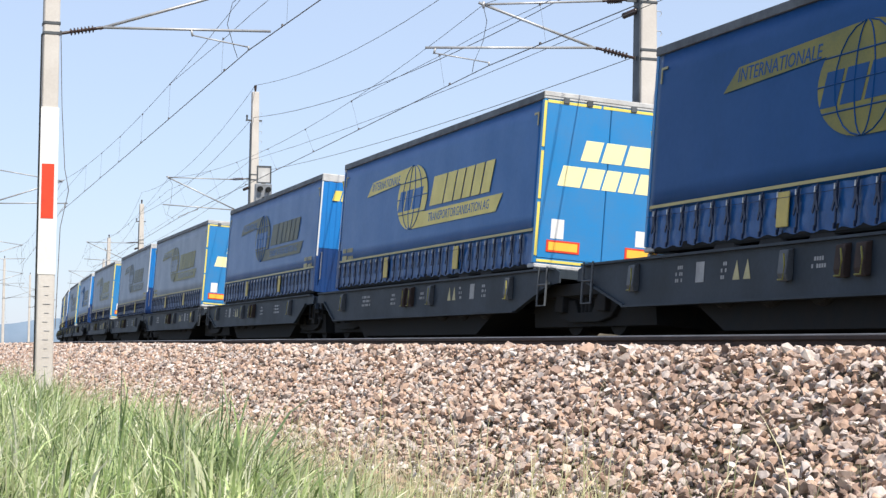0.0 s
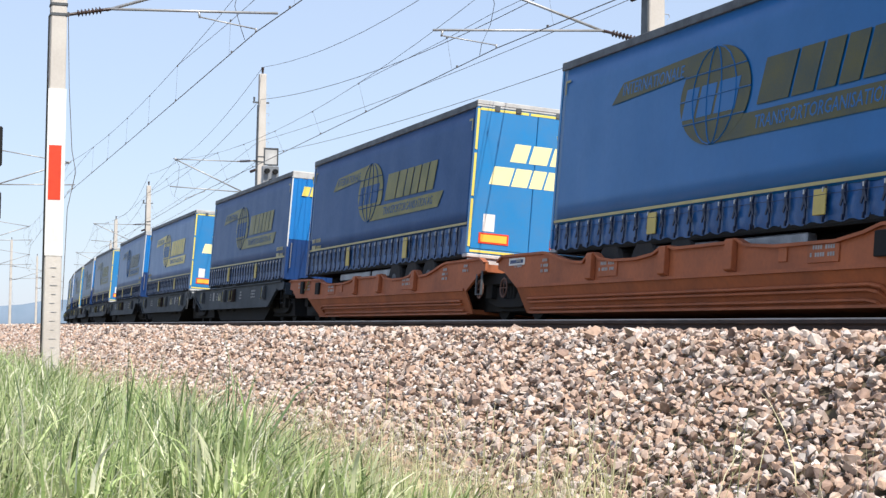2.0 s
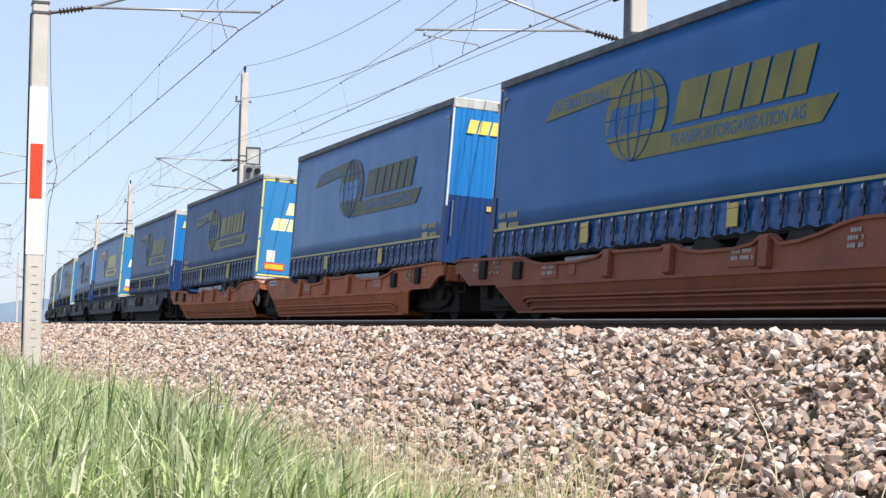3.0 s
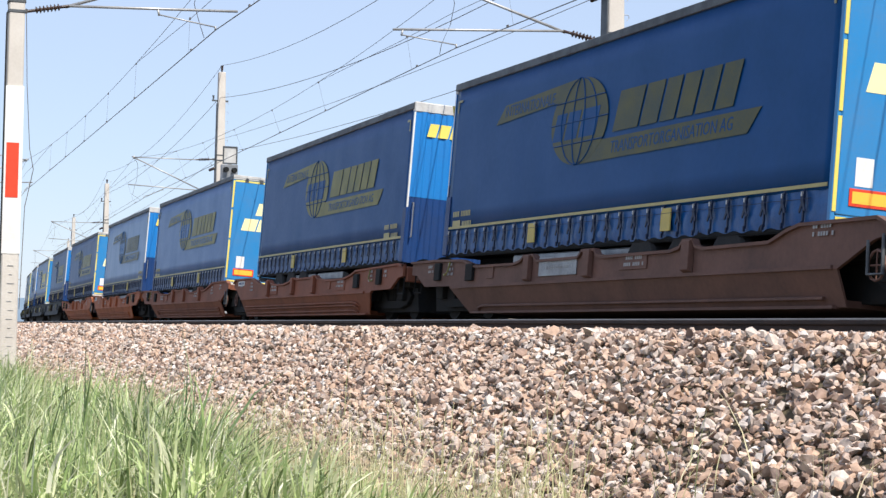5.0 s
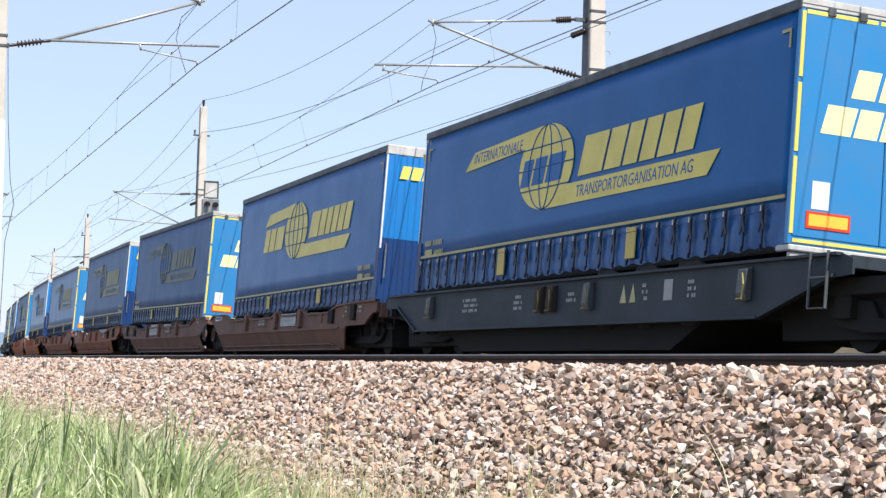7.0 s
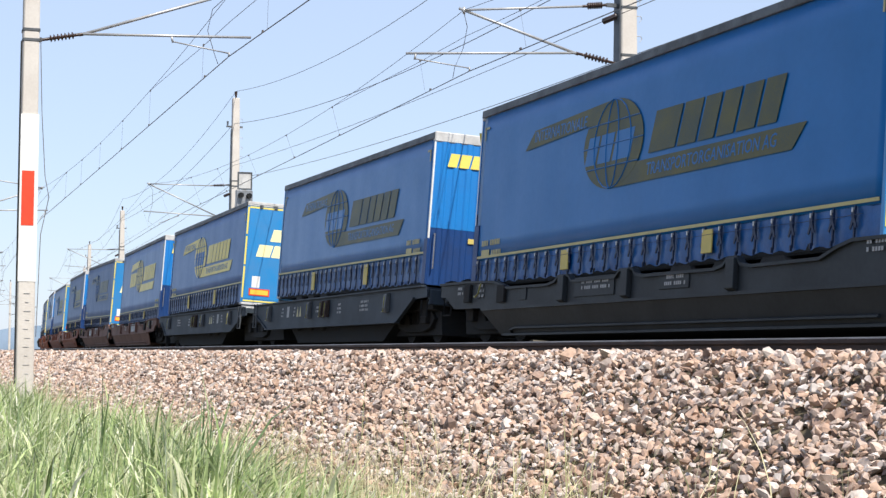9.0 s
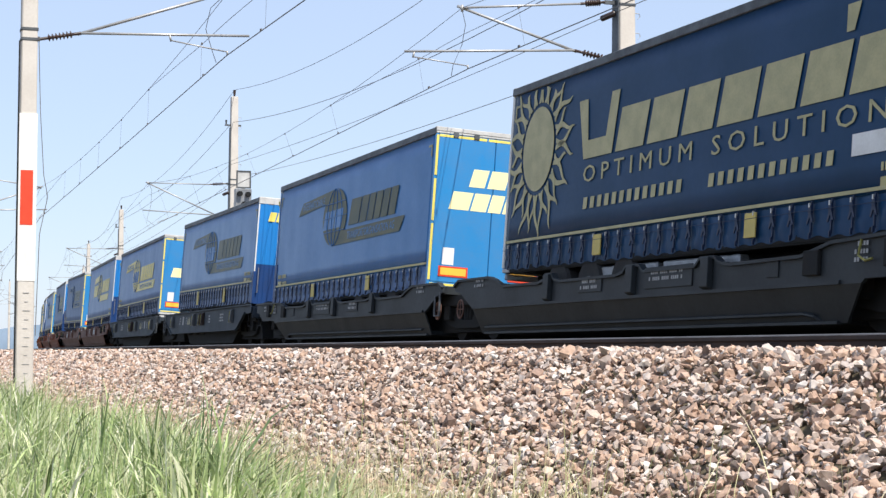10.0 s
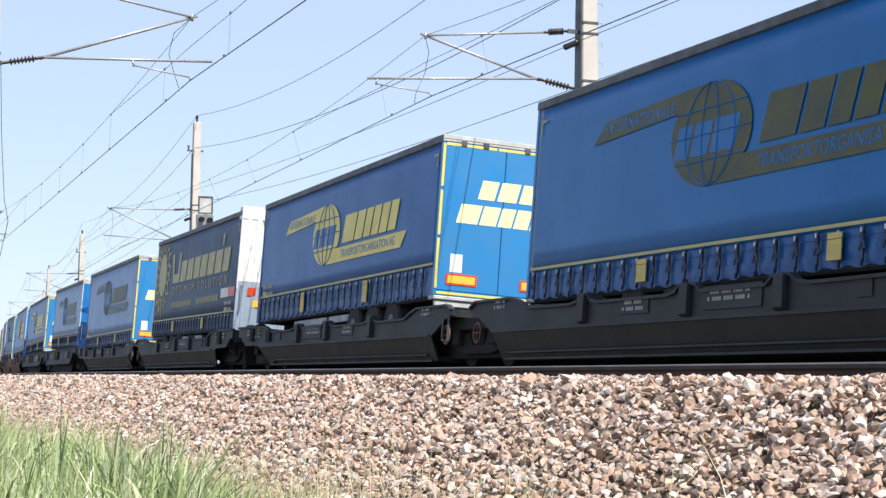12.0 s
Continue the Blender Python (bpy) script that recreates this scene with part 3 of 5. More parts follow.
def build_wires():
    def span(name, label, pts, r):
        tagged(new(name, Geo().path(pts, r, 5).mesh(name, WIRE)), label, "wire", "overhead line wires")

    def hung(a, b, sag, n=16):
        return [a.lerp(b, i / n) - Vector((0, 0, 4 * sag * (i / n) * (1 - i / n))) for i in range(n + 1)]

    def held(near, k, what):
        d, z = arm_of(near, k)[what]
        side = (0.2 if k % 2 else -0.2) if what == "con" and k > 2 else 0
        return Vector((mast_x(near, k) + (d if near else -d) + side, MASTS_Y[k], z))

    for near in (True, False):
        lines = []
        for k in range(len(MASTS_Y) - 1):
            con = hung(held(near, k, "con"), held(near, k + 1, "con"), 0.01)
            mes = hung(held(near, k, "carry"), held(near, k + 1, "carry"), 0.5 if near else 0.85)
            lines.append(mes)
            span("contact_wire", "grooved copper contact wire", con, 0.0105)
            span("messenger_wire", "sagging stranded messenger wire", mes, 0.0062)
            if k < 3:
                g = Geo()
                for i in (1, 4, 6, 8, 10, 12, 15):
                    if 1 < i < 15:
                        g.tube(con[i], mes[i], 0.0026, 4)
                        g.box(mes[i].x - 0.013, mes[i].x + 0.013, mes[i].y - 0.03, mes[i].y + 0.03, mes[i].z - 0.035, mes[i].z + 0.01)
                    g.box(con[i].x - 0.013, con[i].x + 0.013, con[i].y - 0.035, con[i].y + 0.035, con[i].z, con[i].z + 0.045)
                tagged(new("dropper_wires", g.mesh("dropper_wires", WIRE)), "thin dropper wires with clips", "wire", kind="stuff")
        # stitch wires slung under the arms
        for k in (1, 2, 3):
            a, b, m = lines[k - 1][12], lines[k][4], held(near, k, "carry") - Vector((0, 0, 0.56))
            c = held(near, k, "con")
            span("stitch_wire", "thin stitch wire slung under the arm", [a, a.lerp(m, 0.7) - Vector((0, 0, 0.03)), m, b.lerp(m, 0.7) - Vector((0, 0, 0.03)), b], 0.006)
            g = Geo()
            for p, u in ((a, 0.28), (b, 0.28)):
                q = m.lerp(p, u)
                g.tube(q, (c.x + (q.x - m.x), q.y, c.z), 0.0026, 4).box(q.x - 0.013, q.x + 0.013, q.y - 0.03, q.y + 0.03, q.z - 0.035, q.z + 0.01)
            tagged(new("dropper_wires", g.mesh("dropper_wires", WIRE)), "thin dropper wires with clips", "wire", kind="stuff")
    # feeder and earth wires along the far masts: offset from the mast and height, mast by mast
    for at_1, at_2, rest, sag, r in (((0, 10.85), (0, 11.76), (0, 11.2), 1.0, 0.010), ((-0.36, 8.19), (-0.08, 10.3), (-0.1, 9.6), 0.63, 0.011),
                                     ((-0.46, 7.05), (-0.14, 8.4), (-0.3, 7.8), 0.2, 0.008), ((0.30, 6.4), (0.22, 7.87), (0.25, 7.3), 0.27, 0.009)):
        ends = [Vector((mast_x(False, k) + d, MASTS_Y[k], z)) for k, (d, z) in enumerate([rest, at_1, at_2] + [rest] * 4)]
        for a, b in zip(ends, ends[1:]):
            span("feeder_wire", "sagging feeder wire along the masts", hung(a, b, sag, 14), r)


def build_signal(x, y, z):
    sig = tagged(new("railway_signal"), "grey light signal with a framed board over two lamps", "signal")
    sig.matrix_basis = pose(x, y, z)
    part("board_frame", Geo().box(-0.32, 0.32, -0.06, 0.0, 0.76, 0.82).box(-0.32, 0.32, -0.06, 0.0, 0.06, 0.12).box(-0.32, -0.26, -0.06, 0.0, 0.12, 0.76).box(0.26, 0.32, -0.06, 0.0, 0.12, 0.76).mesh("board_frame", EDGE, 0.008), sig, "dark steel frame")
    part("board", Geo().box(-0.26, 0.26, -0.03, 0.0, 0.12, 0.76).mesh("board", HEADER), sig, "pale grey board")
    part("lamp_case", Geo().box(-0.38, 0.34, -0.1, 0.12, -0.95, 0.04).mesh("lamp_case", GREY_ALU, 0.03), sig, "grey lamp housing")
    for lx, lz in ((-0.2, -0.18), (0.16, -0.2), (0.0, -0.62)):
        part("lamp_hood", Geo().tube((lx, -0.10, lz), (lx, -0.32, lz - 0.02), 0.11, 12).mesh("lamp_hood", DARK), sig, "black lamp hood")
    part("signal_post", Geo().box(-0.09, 0.09, 0.0, 0.18, -z - 0.1, 0.6).mesh("signal_post", GALV, 0.01), sig)


def build_shunt_signal(x, y):
    """A tall dark signal beside the near track, its two heads one over the other."""
    sig = tagged(new("track_signal"), "black two-headed light signal on a steel post", "signal")
    sig.matrix_basis = pose(x, y, 0)
    for z0, z1 in ((4.75, 5.95), (3.15, 4.0)):
        part("signal_head", Geo().box(-0.42, 0.34, -0.1, 0.1, z0, z1).mesh("signal_head", DARK, 0.05), sig)
    part("signal_post", Geo().box(-0.08, 0.06, 0.12, 0.26, -1.4, 5.6).mesh("signal_post", GALV, 0.01), sig)


def build_distance():
    """Low wooded ridges; the haze is put into their colour."""
    g = Geo()
    n = 160
    pts = []
    for i in range(n + 1):
        a = -1.1 + 2.2 * i / n
        h = 26 + 22 * noise.noise(Vector((a * 4, 0, 5))) + 10 * noise.noise(Vector((a * 21, 2, 5))) + 3 * noise.noise(Vector((a * 90, 2, 5)))
        pts.append((2600 * math.sin(a), 2600 * math.cos(a), max(6, h)))
    v = [(x, y, -12) for x, y, h in pts] + [(x, y, h) for x, y, h in pts] + [(x * 1.12, y * 1.12, h * 0.8) for x, y, h in pts]
    m = n + 1
    g.add(v, [(i, i + 1, m + i + 1, m + i) for i in range(n)] + [(m + i, m + i + 1, 2 * m + i + 1, 2 * m + i) for i in range(n)])
    tagged(new("backdrop", g.mesh("backdrop", HILL, smooth=True)), "low wooded ridges with summer haze painted into their colour", "hills", kind="structure")


build_distance()
build_shunt_signal(4.27, 55.0)
for mk in range(len(MASTS_Y)):
    tagged(build_mast(False, mk), "grey concrete catenary mast with tubular arm", "mast", "catenary masts")
    mm = tagged(build_mast(True, mk), "concrete catenary mast with white and red bands" if mk == 1 else "grey concrete catenary mast with tubular arm", "mast", "catenary masts")
    if mk == 1:
        part("white_band", Geo().box(-0.166, 0.166, -0.166, 0.166, 1.32, 4.44).mesh("white_band", WHITE), mm, "white painted band")
        for i in range(14):
            part("peg_hole", Geo().box(-0.02 - 0.03 * (i % 2), 0.04 + 0.02 * (i % 3), -0.169, -0.15, -1.05 + i * 0.165, -1.042 + i * 0.165).mesh("peg_hole", GREY_ALU), mm, "grey peg hole")
        part("earth_strip", Geo().box(-0.196, -0.172, -0.15, -0.10, -1.4, 5.8).mesh("earth_strip", DARK, 0.006), mm, "dark earthing strip")
        part("red_band", Geo().box(-0.13, 0.10, -0.171, 0.15, 2.36, 3.38).mesh("red_band", RED), mm, "red painted band")
    part("earth_cable", Geo().path([(0.17, -0.1, 5.9), (0.22, -0.1, 4.5), (0.30, -0.1, 3.3), (0.38, -0.1, 2.9), (0.24, -0.1, 2.2), (0.19, -0.1, 0.3)], 0.007, 5).mesh("earth_cable", WIRE), mm)
build_wires()
build_signal(17.56, 75.5, 6.99)


# ---------------------------------------------------------------- semi-trailers
LEN, HALF, TOP = 13.65, 1.275, 4.25
HIGH, LOW = (1.21, 1.80), (1.02, 1.48)      # lower edge of the skirt and of the stripe, on the two kinds of wagon
WITHIN = [0.35 + i * 0.47 for i in range(28)]      # strap places along a side


def side_plane(s):
    """Pose of a side seen from outside: x to the viewer's right, y up, z out. s -1: side at -x."""
    return Matrix(((0, 0, s, s * HALF), (s, 0, 0, LEN / 2), (0, 1, 0, 0), (0, 0, 0, 1)))


def rear_plane():
    return Matrix(((1, 0, 0, 0), (0, 0, -1, 0), (0, 1, 0, 0), (0, 0, 0, 1)))


def front_plane():
    return Matrix(((-1, 0, 0, 0), (0, 0, 1, LEN), (0, 1, 0, 0), (0, 0, 0, 1)))


def mark_row(x, y, widths, h, gap, slant):
    """Plain slanted blocks side by side, in place of a name; one outline each."""
    out = []
    for w in widths:
        out.append([(x, y), (x + w, y), (x + w + slant, y + h), (x + slant, y + h)])
        x += w + gap
    return out


def flat_mesh(name, poly, mat, z=0.004):
    return Geo().prism(poly, 0.0, z, "z").mesh(name, mat)


def oval(cx, cy, rx, ry, n=40):
    return [(cx + rx * math.cos(2 * math.pi * i / n), cy + ry * math.sin(2 * math.pi * i / n)) for i in range(n)]


LOGO = {}


def emblem(kind, mat, ink):
    """The printed emblem's pieces in the side's own plane: name, mesh, place."""
    key = (kind, mat.name, ink.name)
    if key in LOGO:
        return LOGO[key]
    out, lines = [], []

    def put(name, poly, z=0.004, m=mat):
        out.append((name, flat_mesh(name, poly, m, z), (0, 0, 0)))

    def curve(pts, r=0.016):
        lines.append(("globe_line", Geo().path(pts, r, 4).mesh("globe_line", ink), (0, 0, 0.002)))

    if kind in ("intl", "globe"):
        cx, cy, rx, ry = (-0.83, 2.97, 1.10, 0.69) if kind == "intl" else (-0.42, 2.96, 1.07, 0.69)
        put("emblem_disc", oval(cx, cy, rx, ry), 0.005)
        l0 = -4.52 if kind == "intl" else -3.76
        put("emblem_band", [(l0, 3.24), (cx - 0.5 * rx, 3.36), (cx, cy + ry), (cx - 0.35, cy + ry - 0.01), (l0 + 0.42, 3.55)], 0.003)
        put("emblem_band", [(cx, cy - ry), (4.66, 2.28), (5.0, 2.60), (cx + 0.6 * rx, 2.60)] if kind == "intl" else [(cx, cy - ry), (4.13, 2.27), (4.48, 2.57), (cx + 0.6 * rx, 2.57)], 0.003)
        for p in mark_row(0.47 if kind == "intl" else 0.86, 2.68, [0.86, 0.56, 0.46, 0.48, 0.50, 0.50] if kind == "intl" else [0.78, 0.50, 0.42, 0.44, 0.46, 0.46], 0.60, 0.08, 0.22):
            put("emblem_block", p)
        if kind == "globe":
            for p in mark_row(-3.76, 2.58, [0.5, 0.56, 0.78], 0.58, 0.08, 0.16):
                put("emblem_block", p)
        for k in (-0.62, -0.2, 0.2, 0.62):
            curve([Vector((cx + rx * k * math.cos(t), cy + ry * math.sin(t), 0.005)) for t in [radians(-85 + 17 * i) for i in range(11)]], 0.012)
        for k in (-0.5, 0.0, 0.5):
            hw = rx * math.sqrt(1 - k * k)
            curve([(cx - hw, cy + k * ry, 0.005), (cx + hw, cy + k * ry, 0.005)], 0.012)
        if kind == "intl":
            for p in mark_row(-1.85, 2.70, [0.40, 0.48, 0.64], 0.44, 0.08, 0.15):
                put("emblem_block", p, 0.009, ink)
            out.append(("lettering", text_mesh("INTERNATIONALE", 0.27, ink, 0.15), (-3.0, 3.425, 0.004)))
            out.append(("lettering", text_mesh("TRANSPORTORGANISATION AG", 0.26, ink, 0.15), (2.35, 2.44, 0.004)))
    elif kind == "sunburst":
        cx, cy = -5.42, 3.03
        put("emblem_disc", oval(cx, cy, 0.70, 0.72), 0.005)
        for i in range(40):
            a = 2 * math.pi * (i + 0.5) / 40
            far, bow = 1.28 + 0.30 * (i % 3 == 0) + 0.16 * (i % 3 == 1), 0.075 if i % 2 else -0.085
            left, right = [], []
            for k in range(8):
                u = k / 7
                r = 0.79 + (far - 0.79) * u
                t = a + bow * math.sin(u * 5.2)
                w = 0.047 * (1 - u ** 2.2) * (0.8 + 0.9 * u) + 0.003
                px, py = cx + r * math.cos(t), cy + r * math.sin(t)
                left.append((px - w * math.sin(t), py + w * math.cos(t)))
                right.append((px + w * math.sin(t), py - w * math.cos(t)))
            keep = [k for k in range(8) if all(p[0] > -6.76 and p[1] < 4.09 for p in (left[k], right[k]))]
            ray = left[:len(keep)] + right[:len(keep)][::-1]
            if len(keep) > 2:
                put("emblem_ray", ray, 0.003 + 0.0015 * (i % 3))
        for i, p in enumerate(mark_row(-3.55, 2.66, [1.25, 1.0, 1.0, 0.95, 1.0, 0.95, 1.0, 0.9], 0.66, 0.14, 0.18)):
            put("emblem_block", p if i else [(-3.4, 2.66), (-2.3, 2.66), (-2.1, 3.62), (-2.4, 3.62), (-2.55, 2.95), (-3.25, 2.95), (-3.35, 3.62), (-3.7, 3.62)])
        put("emblem_block", [(4.45, 3.42), (4.62, 3.42), (4.75, 3.75), (4.45, 3.75)])
        lt = text_mesh("O P T I M U M   S O L U T I O N", 0.38, mat)
        xs = [v.co.x for v in lt.vertices]
        for v in lt.vertices:
            v.co.x *= 8.8 / (max(xs) - min(xs))
        out.append(("lettering", lt, (1.05, 2.40, 0.004)))
        for a, b in ((-3.3, 0.3), (1.05, 4.25)):
            x = a
            while x < b:
                put("lettering_bar", [(x, 1.86), (x + 0.15, 1.86), (x + 0.17, 2.04), (x + 0.02, 2.04)])
                x += 0.28
        put("sticker", [(4.7, 1.92), (5.75, 1.92), (5.75, 2.18), (4.7, 2.18)], 0.004, WHITE)
        put("sticker", [(5.76, 1.92), (6.6, 1.92), (6.6, 2.18), (5.76, 2.18)], 0.004, RED)
    LOGO[key] = out + lines
    return LOGO[key]


def curtain_mesh(name, mat, st):
    """A tarpaulin with slight upright folds, 15 mm thick."""
    nx, nz = 70, 7
    g = Geo()
    grid = []
    for face in (0, 1):
        for j in range(nz + 1):
            w = st - 0.03 + (4.16 - st) * j / nz
            for i in range(nx + 1):
                y = -LEN / 2 + 0.06 + (LEN - 0.12) * i / nx
                b = 0.0012 * math.sin(y * 6.7) + 0.007 * noise.noise(Vector((y * 0.7, w * 0.9, 3)))
                b *= min(1, 4 * (1 - j / nz) + 0.15)
                grid.append((y, w, (0.0 if face else -0.03) + (b - 0.018 if face else 0)))
    n1 = (nx + 1) * (nz + 1)
    f = []
    for j in range(nz):
        for i in range(nx):
            a = j * (nx + 1) + i
            f.append((n1 + a, n1 + a + 1, n1 + a + nx + 2, n1 + a + nx + 1))
            f.append((a, a + nx + 1, a + nx + 2, a + 1))
    rim = [i for i in range(nx + 1)] + [j * (nx + 1) + nx for j in range(1, nz + 1)] + [nz * (nx + 1) + i for i in range(nx - 1, -1, -1)] + [j * (nx + 1) for j in range(nz - 1, 0, -1)]
    f += [(rim[i], rim[(i + 1) % len(rim)], rim[(i + 1) % len(rim)] + n1, rim[i] + n1) for i in range(len(rim))]
    me = g.add(grid, f).mesh(name, mat)
    me.polygons.foreach_set("use_smooth", [p.center.z > -0.0275 and abs(p.normal.z) > 0.8 for p in me.polygons])
    return me


def skirt_mesh(mat, sk, st):
    """The loose lower edge, drawn in between the straps."""
    nx, nz = 168, 4
    v, f = [], []
    for j in range(nz + 1):
        u = j / nz
        for i in range(nx + 1):
            y = -LEN / 2 + 0.05 + (LEN - 0.1) * i / nx
            ph = (y + LEN / 2 - 0.35) / 0.47
            tight = 0.6 + 0.8 * noise.noise(Vector((y * 1.1, 4, 9)))
            puff = 0.042 * tight * (0.5 - 0.5 * math.cos(2 * math.pi * ph)) * math.sin(math.pi * min(1, u * 1.1)) + 0.02 * noise.noise(Vector((y * 5.0 + u * 4, u * 2.5, 2)))
            low = 0.018 * math.sin(ph * 6.28) + 0.02 * noise.noise(Vector((y * 0.9, 7, 1)))
            v.append((y, sk + (st - 0.02 - sk) * u + (low if j == 0 else 0), puff - 0.03 + 0.012 * noise.noise(Vector((y * 3, u * 3, 0)))))
    for j in range(nz):
        for i in range(nx):
            a = j * (nx + 1) + i
            f.append((a, a + 1, a + nx + 2, a + nx + 1))
    me = Geo().add(v, f).mesh("skirt", mat, smooth=True)
    return me


def strap_mesh(sk, st):
    g = Geo()
    k = (st - sk) / 0.55
    g.box(-0.014, 0.014, sk + 0.03, st - 0.02, -0.01, 0.012)
    g.box(-0.034, 0.034, sk + 0.35 * k, sk + 0.46 * k, 0.0, 0.032)
    g.prism([(-0.03, sk + 0.35 * k), (0.03, sk + 0.35 * k), (0.08, sk + 0.22 * k), (0.045, sk + 0.22 * k), (0.0, sk + 0.30 * k), (-0.05, sk + 0.19 * k), (-0.08, sk + 0.21 * k)], 0.012, 0.026, "z")
    g.box(-0.012, 0.012, sk - 0.01, sk + 0.06, 0.0, 0.03)
    return g.mesh("strap", STRAP)


def buckle_tip_mesh(sk, st):
    k = (st - sk) / 0.55
    return Geo().box(-0.014, 0.014, sk + 0.43 * k, sk + 0.50 * k, 0.02, 0.045).mesh("buckle", STEEL, 0.004)


MESH = {}


def shared(key, make):
    if key not in MESH:
        MESH[key] = make()
    return MESH[key]


def wheel_mesh(r, w, n=20):
    g = Geo()
    prof = [(0.34 * r, -w / 2), (0.93 * r, -w / 2), (r, -w / 2 + 0.05), (r, w / 2 - 0.05), (0.93 * r, w / 2), (0.34 * r, w / 2)]
    v = [(x, rr * math.cos(2 * math.pi * i / n), rr * math.sin(2 * math.pi * i / n)) for i in range(n) for rr, x in prof]
    k = len(prof)
    f = [(i * k + j, i * k + (j + 1) % k, ((i + 1) % n) * k + (j + 1) % k, ((i + 1) % n) * k + j) for i in range(n) for j in range(k)]
    return g.add(v, f)


def build_trailer(kind, cloth, print_mat, level):
    t = new("semi_trailer")
    sk, st = level
    ink = cloth if kind != "sunburst" else NAVY
    navy = kind == "sunburst"
    skirt_mat = NAVY if navy else SKIRT
    for s in (-1, 1):
        m = side_plane(s)
        cur = part("curtain", shared(("curtain", cloth.name, sk), lambda: curtain_mesh("curtain", cloth, st)), t, m=m)
        for nm, me, p in emblem(kind, print_mat, ink):
            piece = part(nm, me, cur, m=Matrix.Translation(Vector(p) + Vector((0, 0, -0.004))))
            if nm == "lettering":
                tagged(piece, kind="stuff")
        g = shared("code", lambda: code_mesh(SAND))
        tagged(part("code_mark", g, cur, "small unreadable marking bars", m=Matrix.Translation((5.35 if s > 0 else -6.4, st + 0.22, -0.004))), kind="stuff")
        part("code_box", shared("code_box", lambda: Geo().box(0.0, 0.40, -0.21, -0.07, 0.0, 0.004).mesh("code_box", STRIPE)), cur, "yellow marking box", m=Matrix.Translation((5.35 if s > 0 else -6.4, st + 0.22, -0.004)))
        part("stripe", shared(("stripe", navy, sk), lambda: Geo().box(-LEN / 2 + 0.12, LEN / 2 - 0.12, st, st + 0.045, -0.01, 0.002).mesh("stripe", STRIPE if not navy else SAND)), t, "yellow stripe", m)
        part("lashing_cord", shared(("cord", sk), lambda: Geo().path([(-LEN / 2 + 0.1 + i * 0.47, st - 0.13 - 0.008 * (i % 2), 0.036) for i in range(29)], 0.004, 4).mesh("lashing_cord", STRAP)), t, "thin dark lashing cord", m)
        part("skirt", shared(("skirt", navy, sk), lambda: skirt_mesh(skirt_mat, sk, st)), t, m=m)
        for k, y in enumerate(WITHIN):
            mm = m @ Matrix.Translation((y - LEN / 2, 0, 0))
            strap = part("strap", shared(("strap", sk), lambda: strap_mesh(sk, st)), t, m=mm)
            part("buckle", shared(("buckle", sk), lambda: buckle_tip_mesh(sk, st)), strap)
        for y in (4.25, 9.2):
            part("tag", shared(("tag", sk), lambda: Geo().box(-0.15, 0.15, sk + 0.08, st - 0.06, 0.0, 0.022).mesh("tag", TAG, 0.006)), t, "yellow fabric lifting tag", m @ Matrix.Translation((s * (y - LEN / 2), 0, 0.014)))
        part("cantrail", shared("cantrail", lambda: Geo().box(-LEN / 2, LEN / 2, 4.10, 4.235, -0.05, 0.015).mesh("cantrail", EDGE, 0.01)), t, "dark grey cantrail", m)
        for e in (-1, 1):
            part("corner_mark", shared(("corner_mark", e), lambda: Geo().prism([(e * 6.62, 3.90), (e * 6.40, 3.90), (e * 6.40, 3.86), (e * 6.58, 3.86), (e * 6.58, 3.66), (e * 6.62, 3.66)], -0.005, 0.004, "z").mesh("corner_mark", SAND)), t, "pale contour mark", m)
        part("side_rail", shared(("side_rail", sk), lambda: Geo().box(-LEN / 2 + 0.05, LEN / 2 - 0.1, sk - 0.06, sk + 0.04, -0.12, -0.05).mesh("side_rail", DARK, 0.01)), t, m=m)
        part("side_guard", shared(("side_guard", sk), lambda: Geo().box(-3.4, -0.6, sk - 0.26, sk - 0.09, -0.25, -0.09).box(-0.4, 1.9, sk - 0.26, sk - 0.09, -0.25, -0.09).mesh("side_guard", GREY_ALU, 0.02)), t, "grey aluminium side guard", m)
    part("roof", shared("roof", lambda: Geo().prism([(-1.26, 4.12), (-1.26, 4.20), (-1.18, 4.245), (0, 4.262), (1.18, 4.245), (1.26, 4.20), (1.26, 4.12)], 0.03, LEN - 0.03, "y").mesh("roof", GREY_SHEET)), t, "pale tarpaulin roof")
    part("chassis", shared(("chassis", sk), lambda: Geo().box(-0.62, -0.46, 0.1, LEN - 0.3, sk - 0.38, sk).box(0.46, 0.62, 0.1, LEN - 0.3, sk - 0.38, sk).box(-1.24, 1.24, 0.02, LEN - 0.05, sk - 0.03, sk + 0.06)
         .mesh("chassis", DARK)), t, "black steel chassis")
    # rear end
    rp = rear_plane()
    db = sk + 0.12      # foot of the doors
    fr = Geo().box(-1.275, -1.215, db - 0.09, 4.12, -0.08, 0.0).box(1.215, 1.275, db - 0.09, 4.12, -0.08, 0.0).box(-1.215, 1.215, db - 0.09, db, -0.08, 0.0)
    if kind == "sunburst":
        rear_mat, line_mat = WHITE, WHITE
    else:
        rear_mat, line_mat = DOOR_BLUE, CREAM
    part("rear_frame", shared(("rear_frame", navy, sk), lambda: fr.mesh("rear_frame", rear_mat, 0.008)), t, m=rp)
    part("rear_header", shared("rear_header", lambda: Geo().box(-1.275, 1.275, 4.12, 4.165, -0.12, 0.004).box(-1.275, 1.275, 4.165, 4.25, -0.12, 0.012).mesh("rear_header", HEADER, 0.008)), t, "white roof header", rp)
